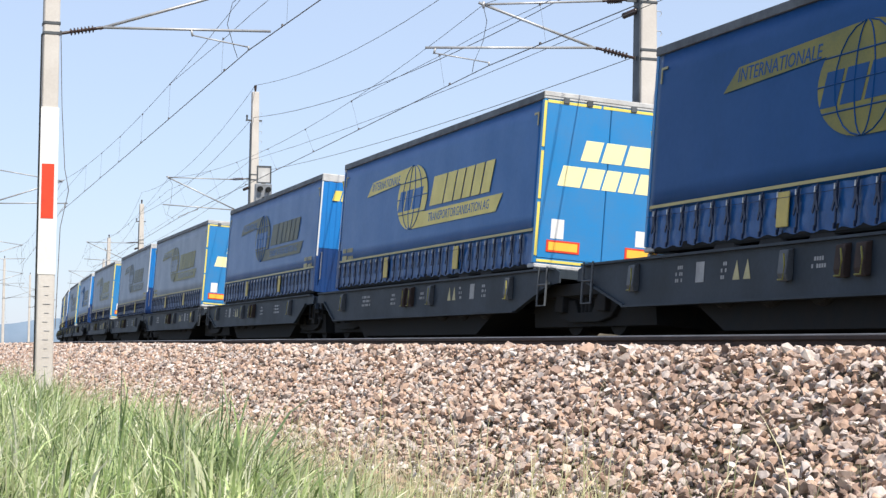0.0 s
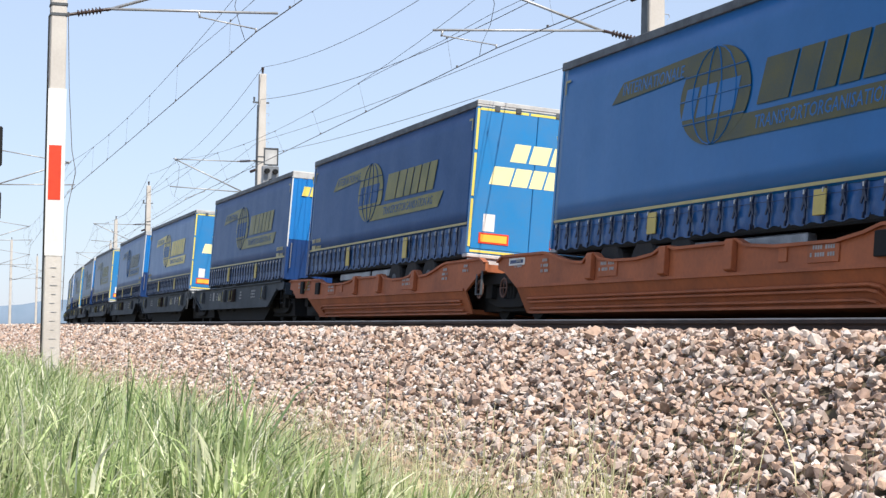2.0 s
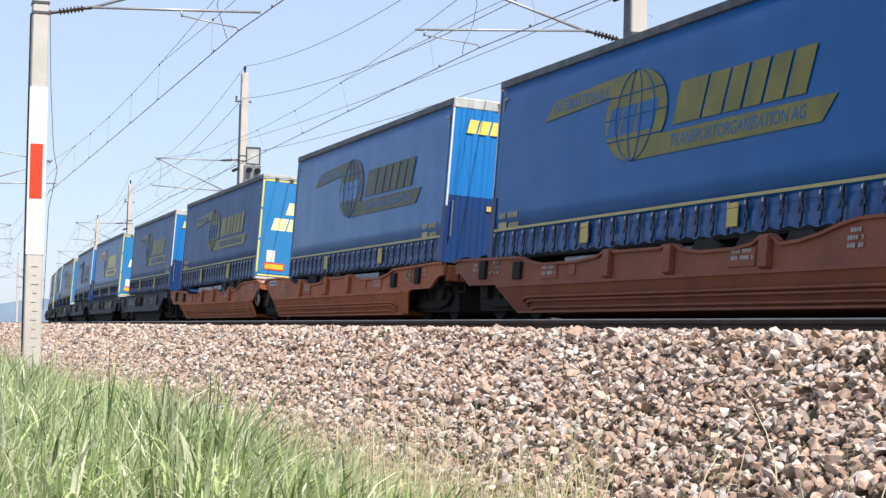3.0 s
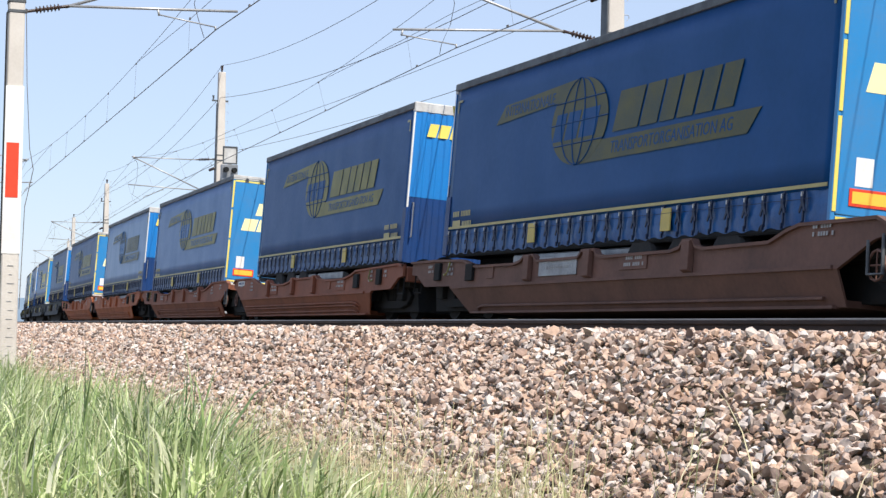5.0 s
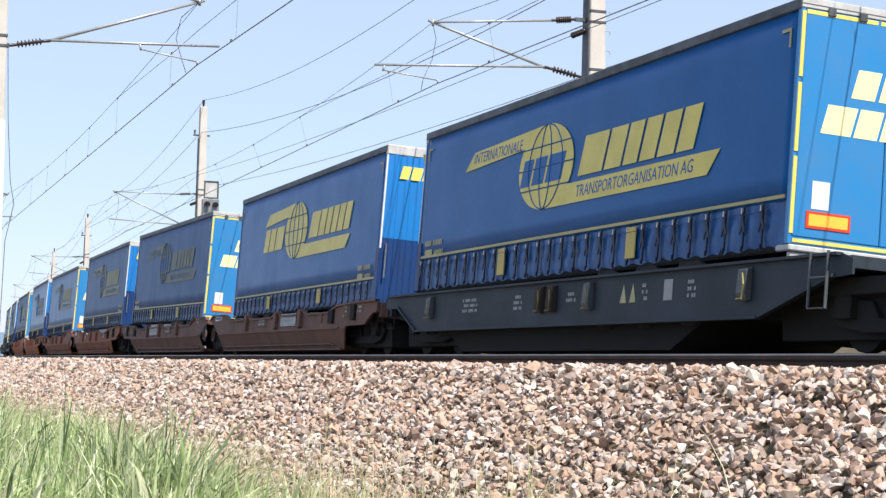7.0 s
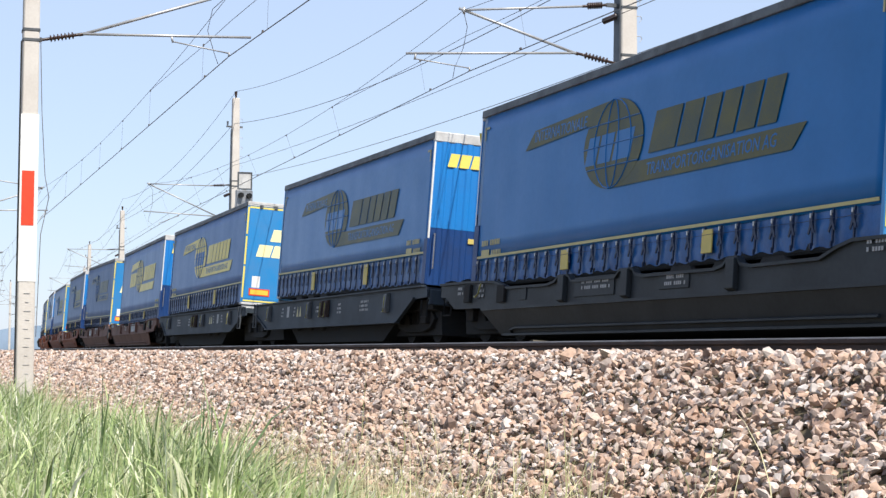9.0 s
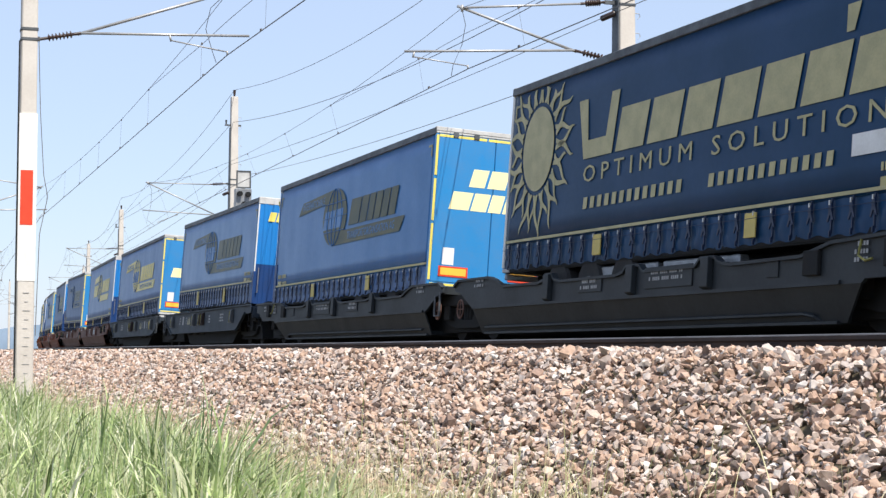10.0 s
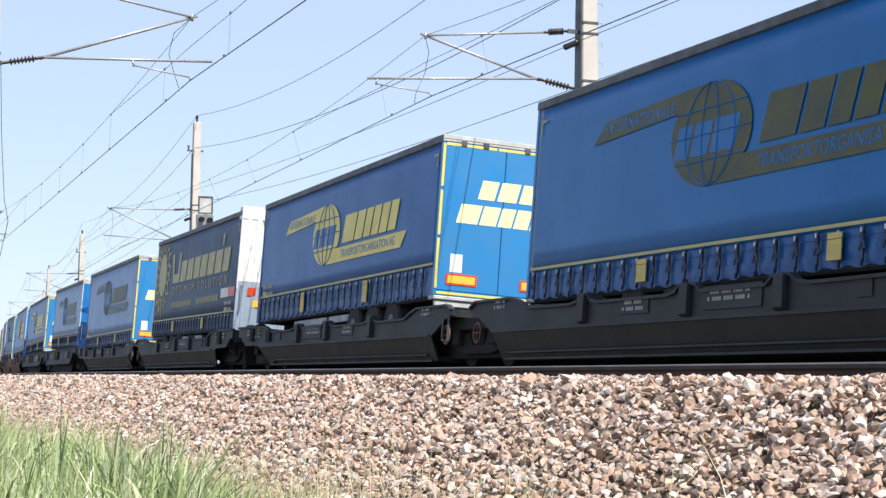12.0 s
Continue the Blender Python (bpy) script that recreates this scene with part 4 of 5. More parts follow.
    for s in (-1, 1):
        x0, x1 = (0.005, 1.21) if s > 0 else (-1.21, -0.005)
        dr = part("rear_door", shared(("door", navy, s, sk), lambda: Geo().box(x0, x1, db + 0.005, 4.11, -0.05, 0.006).mesh("rear_door", rear_mat, 0.012)), t, m=rp)
        hg = Geo()
        for hx in (0.42, 0.86):
            hg.box(s * hx - 0.055, s * hx + 0.055, 4.06, 4.16, 0.006, 0.03)
        part("hinge_cover", shared(("hinge", s), lambda: hg.mesh("hinge_cover", EDGE, 0.006)), dr, "dark lock cams")
        mk = Geo().box(s * 0.74 - 0.31, s * 0.74 + 0.31, db + 0.12, db + 0.33, 0.01, 0.018)
        mp_ = part("marker_plate", shared(("plate", s, sk), lambda: mk.mesh("marker_plate", RED, 0.002)), dr, "red-edged reflective marker plate")
        part("marker_face", shared(("pface", s, sk), lambda: Geo().box(s * 0.74 - 0.27, s * 0.74 + 0.27, db + 0.155, db + 0.295, 0.018, 0.021).mesh("marker_face", ORANGE_MARK)), mp_)
    if not navy:
        tapes = [(-1.262, -1.212, db + 0.04, 2.30), (-1.262, -1.212, 2.36, 3.20), (-1.262, -1.212, 3.27, 4.08), (1.215, 1.262, db + 0.04, 4.08),
                 (-1.20, -0.2, 4.05, 4.10), (-0.16, 1.20, 4.05, 4.10), (-1.21, 1.21, db - 0.065, db - 0.02)]
        for q, (x0, x1, z0, z1) in enumerate(tapes):
            part("contour_tape", shared(("tape", sk, q), lambda: Geo().box(x0, x1, z0, z1, 0.0 if z0 < 4 else 0.006, 0.010).mesh("contour_tape", YELLOW)), t, "yellow reflective contour tape", rp)
        blocks = mark_row(-0.52, 3.10, [0.33, 0.38, 0.50], 0.36, 0.06, 0.09) + mark_row(-0.92, 2.62, [0.42, 0.33, 0.27, 0.29, 0.29, 0.32], 0.36, 0.04, 0.09)
        for q, p in enumerate(blocks):
            part("emblem_block", shared(("rear_block", q), lambda: flat_mesh("emblem_block", p, CREAM)), t, "cream-yellow emblem block", rp @ Matrix.Translation((0, 0, 0.006)))
    part("notice", shared(("notice", sk), lambda: Geo().box(-0.98, -0.74, db + 0.36, db + 0.70, 0.006, 0.009).mesh("notice", WHITE)), t, "white notice sheet", rp)
    part("notice", shared(("notice2", sk), lambda: Geo().box(0.62, 0.86, db + 0.36, db + 0.64, 0.006, 0.009).mesh("notice", WHITE)), t, "white notice sheet", rp)
    part("rear_bumper", shared(("bumper", sk), lambda: Geo().box(-1.22, 1.22, sk - 0.17, sk - 0.06, -0.1, -0.02).box(-1.26, 1.26, sk - 0.05, sk + 0.025, -0.3, 0.02).mesh("rear_bumper", HEADER, 0.015)), t, "dirty white rear bumper bar", rp)
    # front bulkhead
    fp = front_plane()
    up, low = (WHITE, GREY_SHEET) if navy else (FRONT_BLUE, DEEP_BLUE)

    def corrugated(z0, z1, mat, nm):
        poly = [(-1.275, -0.06), (-1.275, 0.0)]
        for i in range(9):
            x = -1.05 + 2.1 * i / 8
            poly += [(x - 0.075, 0.0), (x - 0.04, 0.024), (x + 0.04, 0.024), (x + 0.075, 0.0)]
        poly += [(1.275, 0.0), (1.275, -0.06)]
        g = Geo()
        g.add([(a, z, b) for z in (z0, z1) for a, b in poly], [(i, (i + 1) % len(poly), (i + 1) % len(poly) + len(poly), i + len(poly)) for i in range(len(poly))])
        return g.mesh(nm, mat)
    part("front_wall", shared(("front", navy), lambda: corrugated(2.32, 4.05, up, "front_wall")), t, "ribbed front bulkhead", fp)
    part("front_lower_wall", shared(("frontlow", navy, sk), lambda: corrugated(sk - 0.03, 2.315, low, "front_lower_wall")), t, "darker lower bulkhead", fp)
    part("front_cap", shared(("front_cap", navy), lambda: Geo().box(-1.28, 1.28, 4.0 if navy else 4.04, 4.36 if navy else 4.25, -0.1 if not navy else -0.35, 0.02).mesh("front_cap", WHITE if navy else HEADER, 0.02)), t, "white roof cap", fp)
    for s in (-1, 1):
        at_post = fp @ Matrix.Translation((s * 1.258, 0, 0))
        part("corner_post", shared("corner_post" + ("n" if navy else ""), lambda: Geo().box(-0.018, 0.018, 2.1, 4.04, -0.04, 0.012).mesh("corner_post", WHITE, 0.008)), t, "white corner edging", at_post)
        if not navy:
            part("corner_guard", shared(("corner_guard", sk), lambda: Geo().box(-0.024, 0.024, sk - 0.02, 2.1, -0.22, 0.014).mesh("corner_guard", DEEP_BLUE, 0.008)), t, "deep blue corner guard", at_post)
    if not navy:
        for q, p in enumerate(mark_row(-0.98, 3.56, [0.19, 0.22, 0.29], 0.27, 0.035, 0.06) + mark_row(0.0, 3.56, [0.25, 0.19, 0.16, 0.17, 0.17, 0.19], 0.27, 0.025, 0.06)):
            part("emblem_block", shared(("front_block", q), lambda: flat_mesh("emblem_block", p, YELLOW)), t, "yellow emblem block", fp @ Matrix.Translation((0, 0, 0.025)))
    for q, (x0, x1, z0, z1) in enumerate(((-0.44, -0.28, 2.06, 2.16), (-0.30, -0.14, 1.42, 1.66))):
        part("front_label", shared(("front_label", q), lambda: Geo().box(x0, x1, z0, z1, 0.024, 0.028).mesh("front_label", TAG)) if not navy else shared(("front_label_n", q), lambda: Geo().box(x0 - 0.52, x1 - 0.46, z0 - (0.12 if q == 0 else -0.22), z1 - (0.0 if q == 0 else -0.16), 0.024, 0.028).mesh("front_label", RED if q == 0 else ORANGE_MARK)), t, "orange-red warning label" if navy else "yellow label plate", fp)
    part("front_handle", shared("front_handle", lambda: Geo().path([(-1.16, 1.5, 0.02), (-1.16, 1.5, 0.10), (-1.16, 2.2, 0.10), (-1.16, 2.2, 0.02)], 0.014).mesh("front_handle", STEEL)), t, m=fp)
    # running gear
    wm = shared("wheel", lambda: wheel_mesh(0.50, 0.36).mesh("wheel", RUBBER, smooth=False))
    hub = shared("hub", lambda: Geo().tube((-0.19, 0, 0), (0.19, 0, 0), 0.20, 14).mesh("hub", EDGE))
    for y in (2.55, 3.85, 5.15):
        for s in (-1, 1):
            wh = part("wheel", wm, t, "black twin tyre", pose(s * 1.05, y, sk - 0.42))
            part("hub", hub, wh)
        part("axle", shared("axle", lambda: Geo().tube((-1.0, 0, 0), (1.0, 0, 0), 0.07).mesh("axle", DARK)), t, m=pose(0, y, sk - 0.42))
    for s in (-1, 1):
        part("landing_leg", shared("leg", lambda: Geo().box(-0.06, 0.06, -0.06, 0.06, 0.62, 1.05).box(-0.13, 0.13, -0.13, 0.13, 0.57, 0.62).mesh("landing_leg", DARK, 0.01)), t, m=pose(s * 0.8, 11.0, 0))
    return t


def code_mesh(mat):
    g = Geo()
    for row, (i0, n) in enumerate(((0, 11), (6, 6))):
        for i in range(i0, i0 + n):
            if i != 4:
                g.box(i * 0.085, i * 0.085 + 0.05, -row * 0.19, -row * 0.19 + 0.10, 0, 0.004)
    return g.mesh("code_mark", mat)


# ---------------------------------------------------------------- wagons
JOINT, END = -2.30, 15.35      # articulated joint and buffer end, from the trailer's rear


def bogie_meshes():
    g = Geo()
    for s in (-1, 1):
        g.prism([(-1.35, 0.46), (-1.1, 0.62), (-0.45, 0.56), (-0.3, 0.36), (0.3, 0.36), (0.45, 0.56), (1.1, 0.62), (1.35, 0.46), (1.1, 0.28), (0.6, 0.20), (-0.6, 0.20), (-1.1, 0.28)], s * 1.0 - 0.06, s * 1.0 + 0.06, "x")
        for y in (-0.9, 0.9):
            g.box(s * 1.06 - 0.1, s * 1.06 + 0.1, y - 0.17, y + 0.17, 0.36, 0.64)
        for y in (-0.16, 0.0, 0.16):
            g.tube((s * 1.0, y, 0.36), (s * 1.0, y, 0.62), 0.06, 8)
    g.box(-1.0, 1.0, -0.22, 0.22, 0.42, 0.66)
    return g.mesh("bogie_frame", DARK, 0.012)


def add_bogie(w, y):
    bg = part("bogie", shared("bogie", bogie_meshes), w, "black cast bogie", pose(0, y, 0))
    for dy in (-0.9, 0.9):
        for s in (-1, 1):
            part("rail_wheel", shared("railwheel", lambda: Geo().tube((-0.065, 0, 0), (0.065, 0, 0), 0.45, 24).tube((-0.09, 0, 0), (0.09, 0, 0), 0.14, 12).mesh("rail_wheel", DARK)), bg, "steel wheel", pose(s * 0.76, dy, 0.45))


def build_pocket(mat, jacobs):
    """Half of an articulated pocket wagon; the joint lies behind the trailer's rear."""
    w = new("pocket_wagon")
    # upper edge from the joint to the buffers: scalloped on the orange cars, stepped on the others
    if mat in (WAGON_ORANGE, WAGON_RED):
        posts = [2.65, 5.4, 7.5]
        upper = [(-1.85, 1.0), (-1.6, 1.09), (0.5, 1.08), (0.9, 1.03), (1.3, 0.95), (1.8, 0.88), (2.3, 0.86), (2.52, 0.98), (2.78, 0.98), (3.0, 0.89), (3.5, 0.845), (4.4, 0.84), (5.0, 0.89), (5.25, 0.97), (5.58, 0.97), (5.7, 0.94),
                 (7.3, 0.95), (7.36, 0.98), (7.64, 0.98), (7.9, 0.90), (8.7, 0.85), (10.2, 0.85), (10.8, 0.92), (11.2, 1.0), (13.2, 1.03), (14.3, 1.05), (14.6, 1.02)]
    else:
        posts = [2.9, 6.15, 8.55]
        upper = [(-1.85, 0.95), (-1.6, 1.05), (0.05, 1.05), (0.35, 0.99), (0.75, 0.87), (2.45, 0.86), (2.7, 0.90), (2.78, 0.99), (3.05, 0.99), (3.15, 0.90), (3.4, 0.86), (5.6, 0.86), (5.85, 0.90), (5.95, 0.98), (6.4, 0.98), (6.55, 0.88),
                 (8.2, 0.88), (8.35, 0.98), (8.75, 0.98), (8.9, 0.90), (9.2, 0.86), (11.0, 0.87), (11.7, 1.00), (13.2, 1.04), (14.6, 1.04)]
    lower = [(14.6, 0.80), (14.3, 0.78), (13.8, 0.56), (12.4, 0.55), (12.33, 0.50), (-0.78, 0.50), (-1.5, 0.80), (-1.85, 0.86)]
    side = Geo().prism(upper + lower, -0.05, 0.0, "x")
    for s in (-1, 1):
        sd = part("side_wall", shared(("pocket", mat.name), lambda: side.mesh("side_wall", mat)), w, m=Matrix.Translation((s * 1.42 + (0.05 if s < 0 else 0), 0, 0)))
        sp = side_of_wagon(s, 1.42)
        # the belly panel leans in towards the track
        bl = [(12.33, 0.50, -0.004), (11.75, 0.08, -0.20), (-0.72, 0.08, -0.20), (-0.78, 0.50, -0.004)]
        bp = Geo().add(bl + [(a, b, c - 0.03) for a, b, c in bl], [(0, 1, 2, 3), (7, 6, 5, 4), (0, 4, 5, 1), (1, 5, 6, 2), (2, 6, 7, 3), (3, 7, 4, 0)])
        part("belly_panel", shared(("bellyp", mat.name, s), lambda: flip_y(bp, s).mesh("belly_panel", mat)), w, m=sp)
        fl = Geo()
        top = upper
        for (a, z), (b, z2) in zip(top, top[1:]):
            fl.add([(a, z - 0.03, -0.06), (b, z2 - 0.03, -0.06), (b, z2 + 0.012, -0.06), (a, z + 0.012, -0.06), (a, z - 0.03, 0.045), (b, z2 - 0.03, 0.045), (b, z2 + 0.012, 0.045), (a, z + 0.012, 0.045)],
                   [(0, 1, 2, 3), (4, 7, 6, 5), (0, 4, 5, 1), (3, 2, 6, 7)])
        part("top_flange", shared(("pflange", mat.name, s), lambda: flip_y(fl, s).mesh("top_flange", mat)), w, m=sp)
        lo = Geo().box(-0.7, 11.9, 0.50, 0.545, -0.01, 0.032).box(-0.5, 11.6, 0.065, 0.10, -0.24, -0.15)
        for q, pz in enumerate((0.325, 0.265, 0.155) if mat in (WAGON_ORANGE, WAGON_RED) else (0.19,)):
            run = [(-0.35, pz - 0.01, -0.437 * (0.5 - pz) + 0.02), (10.9 - 0.1 * q, pz, -0.467 * (0.5 - pz) + 0.03), (11.12 - 0.1 * q, pz - 0.03, -0.467 * (0.5 - pz) + 0.02), (11.2 - 0.1 * q, pz - 0.09, -0.467 * (0.5 - pz) - 0.05)]
            part("brake_pipe", shared(("pipe", mat.name, s, q), lambda: flip_y(Geo().path(run, 0.024, 6), s).mesh("brake_pipe", mat)), w, m=sp)
        part("belly_rib", shared(("prib", mat.name, s), lambda: flip_y(lo, s).mesh("belly_rib", mat)), w, m=sp)
        for y in posts:
            part("stake", shared(("stake", mat.name), lambda: Geo().prism([(0.0, 0.54), (0.085, 0.58), (0.085, 0.97), (0.0, 0.99)], -0.10, 0.13, "x").mesh("stake", mat, 0.008)), w,
                 m=sp @ Matrix.Translation((s * y, 0, 0)) @ Matrix(((1, 0, 0, 0), (0, 0, 1, 0), (0, 1, 0, 0), (0, 0, 0, 1))))
        for q, (py, pz, pw, ph) in enumerate([(3.3, 0.60, 0.75, 0.24), (9.9, 0.60, 0.75, 0.22), (8.9, 0.64, 0.22, 0.18)] if mat in (WAGON_ORANGE, WAGON_RED) else [(7.35, 0.62, 1.5, 0.30), (4.6, 0.64, 0.9, 0.2), (10.3, 0.64, 0.3, 0.2)]):
            part("data_plate", shared(("plate", mat.name, s, q), lambda: flip_y(Geo().box(py - pw / 2, py + pw / 2, pz, pz + ph, 0.0, 0.02), s).mesh("data_plate", GREY_ALU if (mat is WAGON_BROWN and q == 0) else mat, 0.004)), w, "raised data panel", sp)
        bars = [(2.98, 0.78, 10, 2), (9.6, 0.76, 10, 2), (12.2, 0.92, 5, 3), (-0.9, 0.95, 6, 2), (13.3, 0.9, 4, 2), (0.4, 0.92, 6, 3)] if mat in (WAGON_ORANGE, WAGON_RED) else [(6.75, 0.82, 18, 2), (4.25, 0.78, 11, 2), (12.2, 0.92, 5, 3), (-0.7, 0.98, 8, 2), (13.3, 0.9, 5, 2)]
        tagged(part("marking_panel", shared(("bars", mat in (WAGON_ORANGE, WAGON_RED), s), lambda: flip_y(bar_geo(bars), s).mesh("marking_panel", MARKING)), w, "small white marking bars", sp @ Matrix.Translation((0, 0, 0.021))), kind="stuff")
        for q, (b0, b1, b2, b3) in enumerate(((12.85, 13.15, 0.66, 0.98), (11.1, 11.45, 0.62, 0.92))):
            part("bracket", shared(("bracket", s, q), lambda: flip_y(Geo().box(b0, b1, b2, b3, 0.0, 0.06), s).mesh("bracket", DARK, 0.01)), w, m=sp)
        part("lever", shared(("lever", s), lambda: flip_y(Geo().path([(12.35, 1.0, 0.03), (12.36, 0.8, 0.07), (12.5, 0.74, 0.07), (12.62, 0.76, 0.05)], 0.016, 5), s).mesh("lever", DULL_YELLOW)), w, "worn yellow release lever", sp)
        part("brake_wheel", shared(("bwheel", s), lambda: ring_mesh(-1.55 * s, 0.52, 0.17)), w, "round brake handwheel", sp @ Matrix.Translation((0, 0, -0.06)))
        if not jacobs and mat is not WAGON_BLACK:
            sg = part("sign_plate", shared(("sign", s), lambda: flip_y(Geo().box(-1.25, -0.45, 0.90, 1.03, 0.0, 0.012), s).mesh("sign_plate", WHITE, 0.003)), w, "white sign plate", sp)
            part("sign_bar", shared(("signbar", s), lambda: flip_y(Geo().box(-1.18, -0.52, 0.935, 0.995, 0.012, 0.016), s).mesh("sign_bar", DEEP_BLUE)), sg, "dark blue bar")
        if jacobs:
            part("step_frame", shared(("stepf", s), lambda: flip_y(Geo().path([(-1.70, 0.86, 0.0), (-1.72, 0.42, 0.0), (-1.42, 0.42, 0.0), (-1.40, 0.80, 0.0)], 0.022), s).mesh("step_frame", EDGE)), w, "dark tubular step frame", sp)
    wagon_common(w, mat, jacobs)
    part("pocket_floor", shared(("pfloor", mat.name), lambda: Geo().box(-1.18, 1.18, -0.6, 11.4, 0.09, 0.17).box(-1.36, 1.36, 11.7, 14.55, 0.80, 0.96).box(-1.36, 1.36, -1.8, -0.2, 0.84, 0.98).mesh("pocket_floor", mat)), w)
    return w


def side_of_wagon(s, half):
    return Matrix(((0, 0, s, s * half), (s, 0, 0, 0), (0, 1, 0, 0), (0, 0, 0, 1)))


def flip_y(g, s):
    """On the -x side the plane's own x runs against the wagon's length."""
    if s > 0:
        return g
    h = Geo()
    return h.add([(-a, b, c) for a, b, c in g.v], g.f)


def bar_geo(spots):
    g = Geo()
    for y, z, n, rows in spots:
        for r in range(rows):
            for i in range(n):
                if (i * 7 + r * 3) % 5:
                    g.box(y + i * 0.06, y + i * 0.06 + 0.04, z - r * 0.09, z - r * 0.09 + 0.05, 0.0, 0.003)
    return g


def ring_mesh(cx, cz, r):
    g = Geo()
    g.path([Vector((cx + r * math.cos(radians(30 * i)), cz + r * math.sin(radians(30 * i)), 0.03)) for i in range(13)], 0.016, 6)
    g.tube((cx - r, cz, 0.03), (cx + r, cz, 0.03), 0.010, 5).tube((cx, cz - r, 0.03), (cx, cz + r, 0.03), 0.010, 5)
    return g.mesh("brake_wheel", WAGON_BROWN)


def wagon_common(w, mat, jacobs):
    add_bogie(w, END - 2.6)
    if jacobs:
        add_bogie(w, JOINT)
    # rough brake gear mass, made solid to block light through the gap
    for y in (END - 2.6, JOINT + 0.9):
        part("brake_gear", shared("brake_gear", lambda: Geo().prism([(-0.95, 0.14), (0.95, 0.14), (1.0, 0.6), (1.18, 0.63), (1.18, 0.82), (0.9, 0.82), (0.85, 0.62), (-0.85, 0.62), (-0.9, 0.82), (-1.18, 0.82), (-1.18, 0.63), (-1.0, 0.6)], -1.6, 1.6, "y").mesh("brake_gear", DARK)), w, "dark block for brake gear and the shade under the wagon", pose(0, y, 0))
    part("end_beam", shared(("endbeam", mat.name), lambda: Geo().box(-1.34, 1.34, 14.45, 14.62, 0.70, 1.0).mesh("end_beam", mat, 0.015)), w)
    for s in (-1, 1):
        part("buffer", shared("buffer", lambda: Geo().tube((0, -0.62, 0), (0, 0.0, 0), 0.11, 14).tube((0, -0.05, 0), (0, 0.28, 0), 0.09, 14).tube((0, 0.28, 0), (0, 0.34, 0), 0.24, 18).mesh("buffer", DARK)), w, m=pose(s * 0.875, END - 0.1, 0.96))
    part("underframe", shared("underframe", lambda: Geo().box(-0.45, 0.45, JOINT + 0.2, END - 0.3, 0.45, 0.72).mesh("underframe", DARK)), w)
    for s in (-1, 1):
        part("step", shared(("step", s), lambda: Geo().path([(s * 1.36, END - 0.8, 0.8), (s * 1.36, END - 0.8, 0.46), (s * 1.36, END - 1.2, 0.46), (s * 1.36, END - 1.2, 0.8)], 0.018).mesh("step", DARK)), w, "tubular footstep")
    part("coupling_hose", shared("hose", lambda: Geo().path([(0.35, END - 0.15, 0.75), (0.38, END + 0.1, 0.5), (0.2, END + 0.3, 0.42), (0.0, END + 0.42, 0.6)], 0.03).mesh("coupling_hose", RUBBER)), w, "black brake hose")


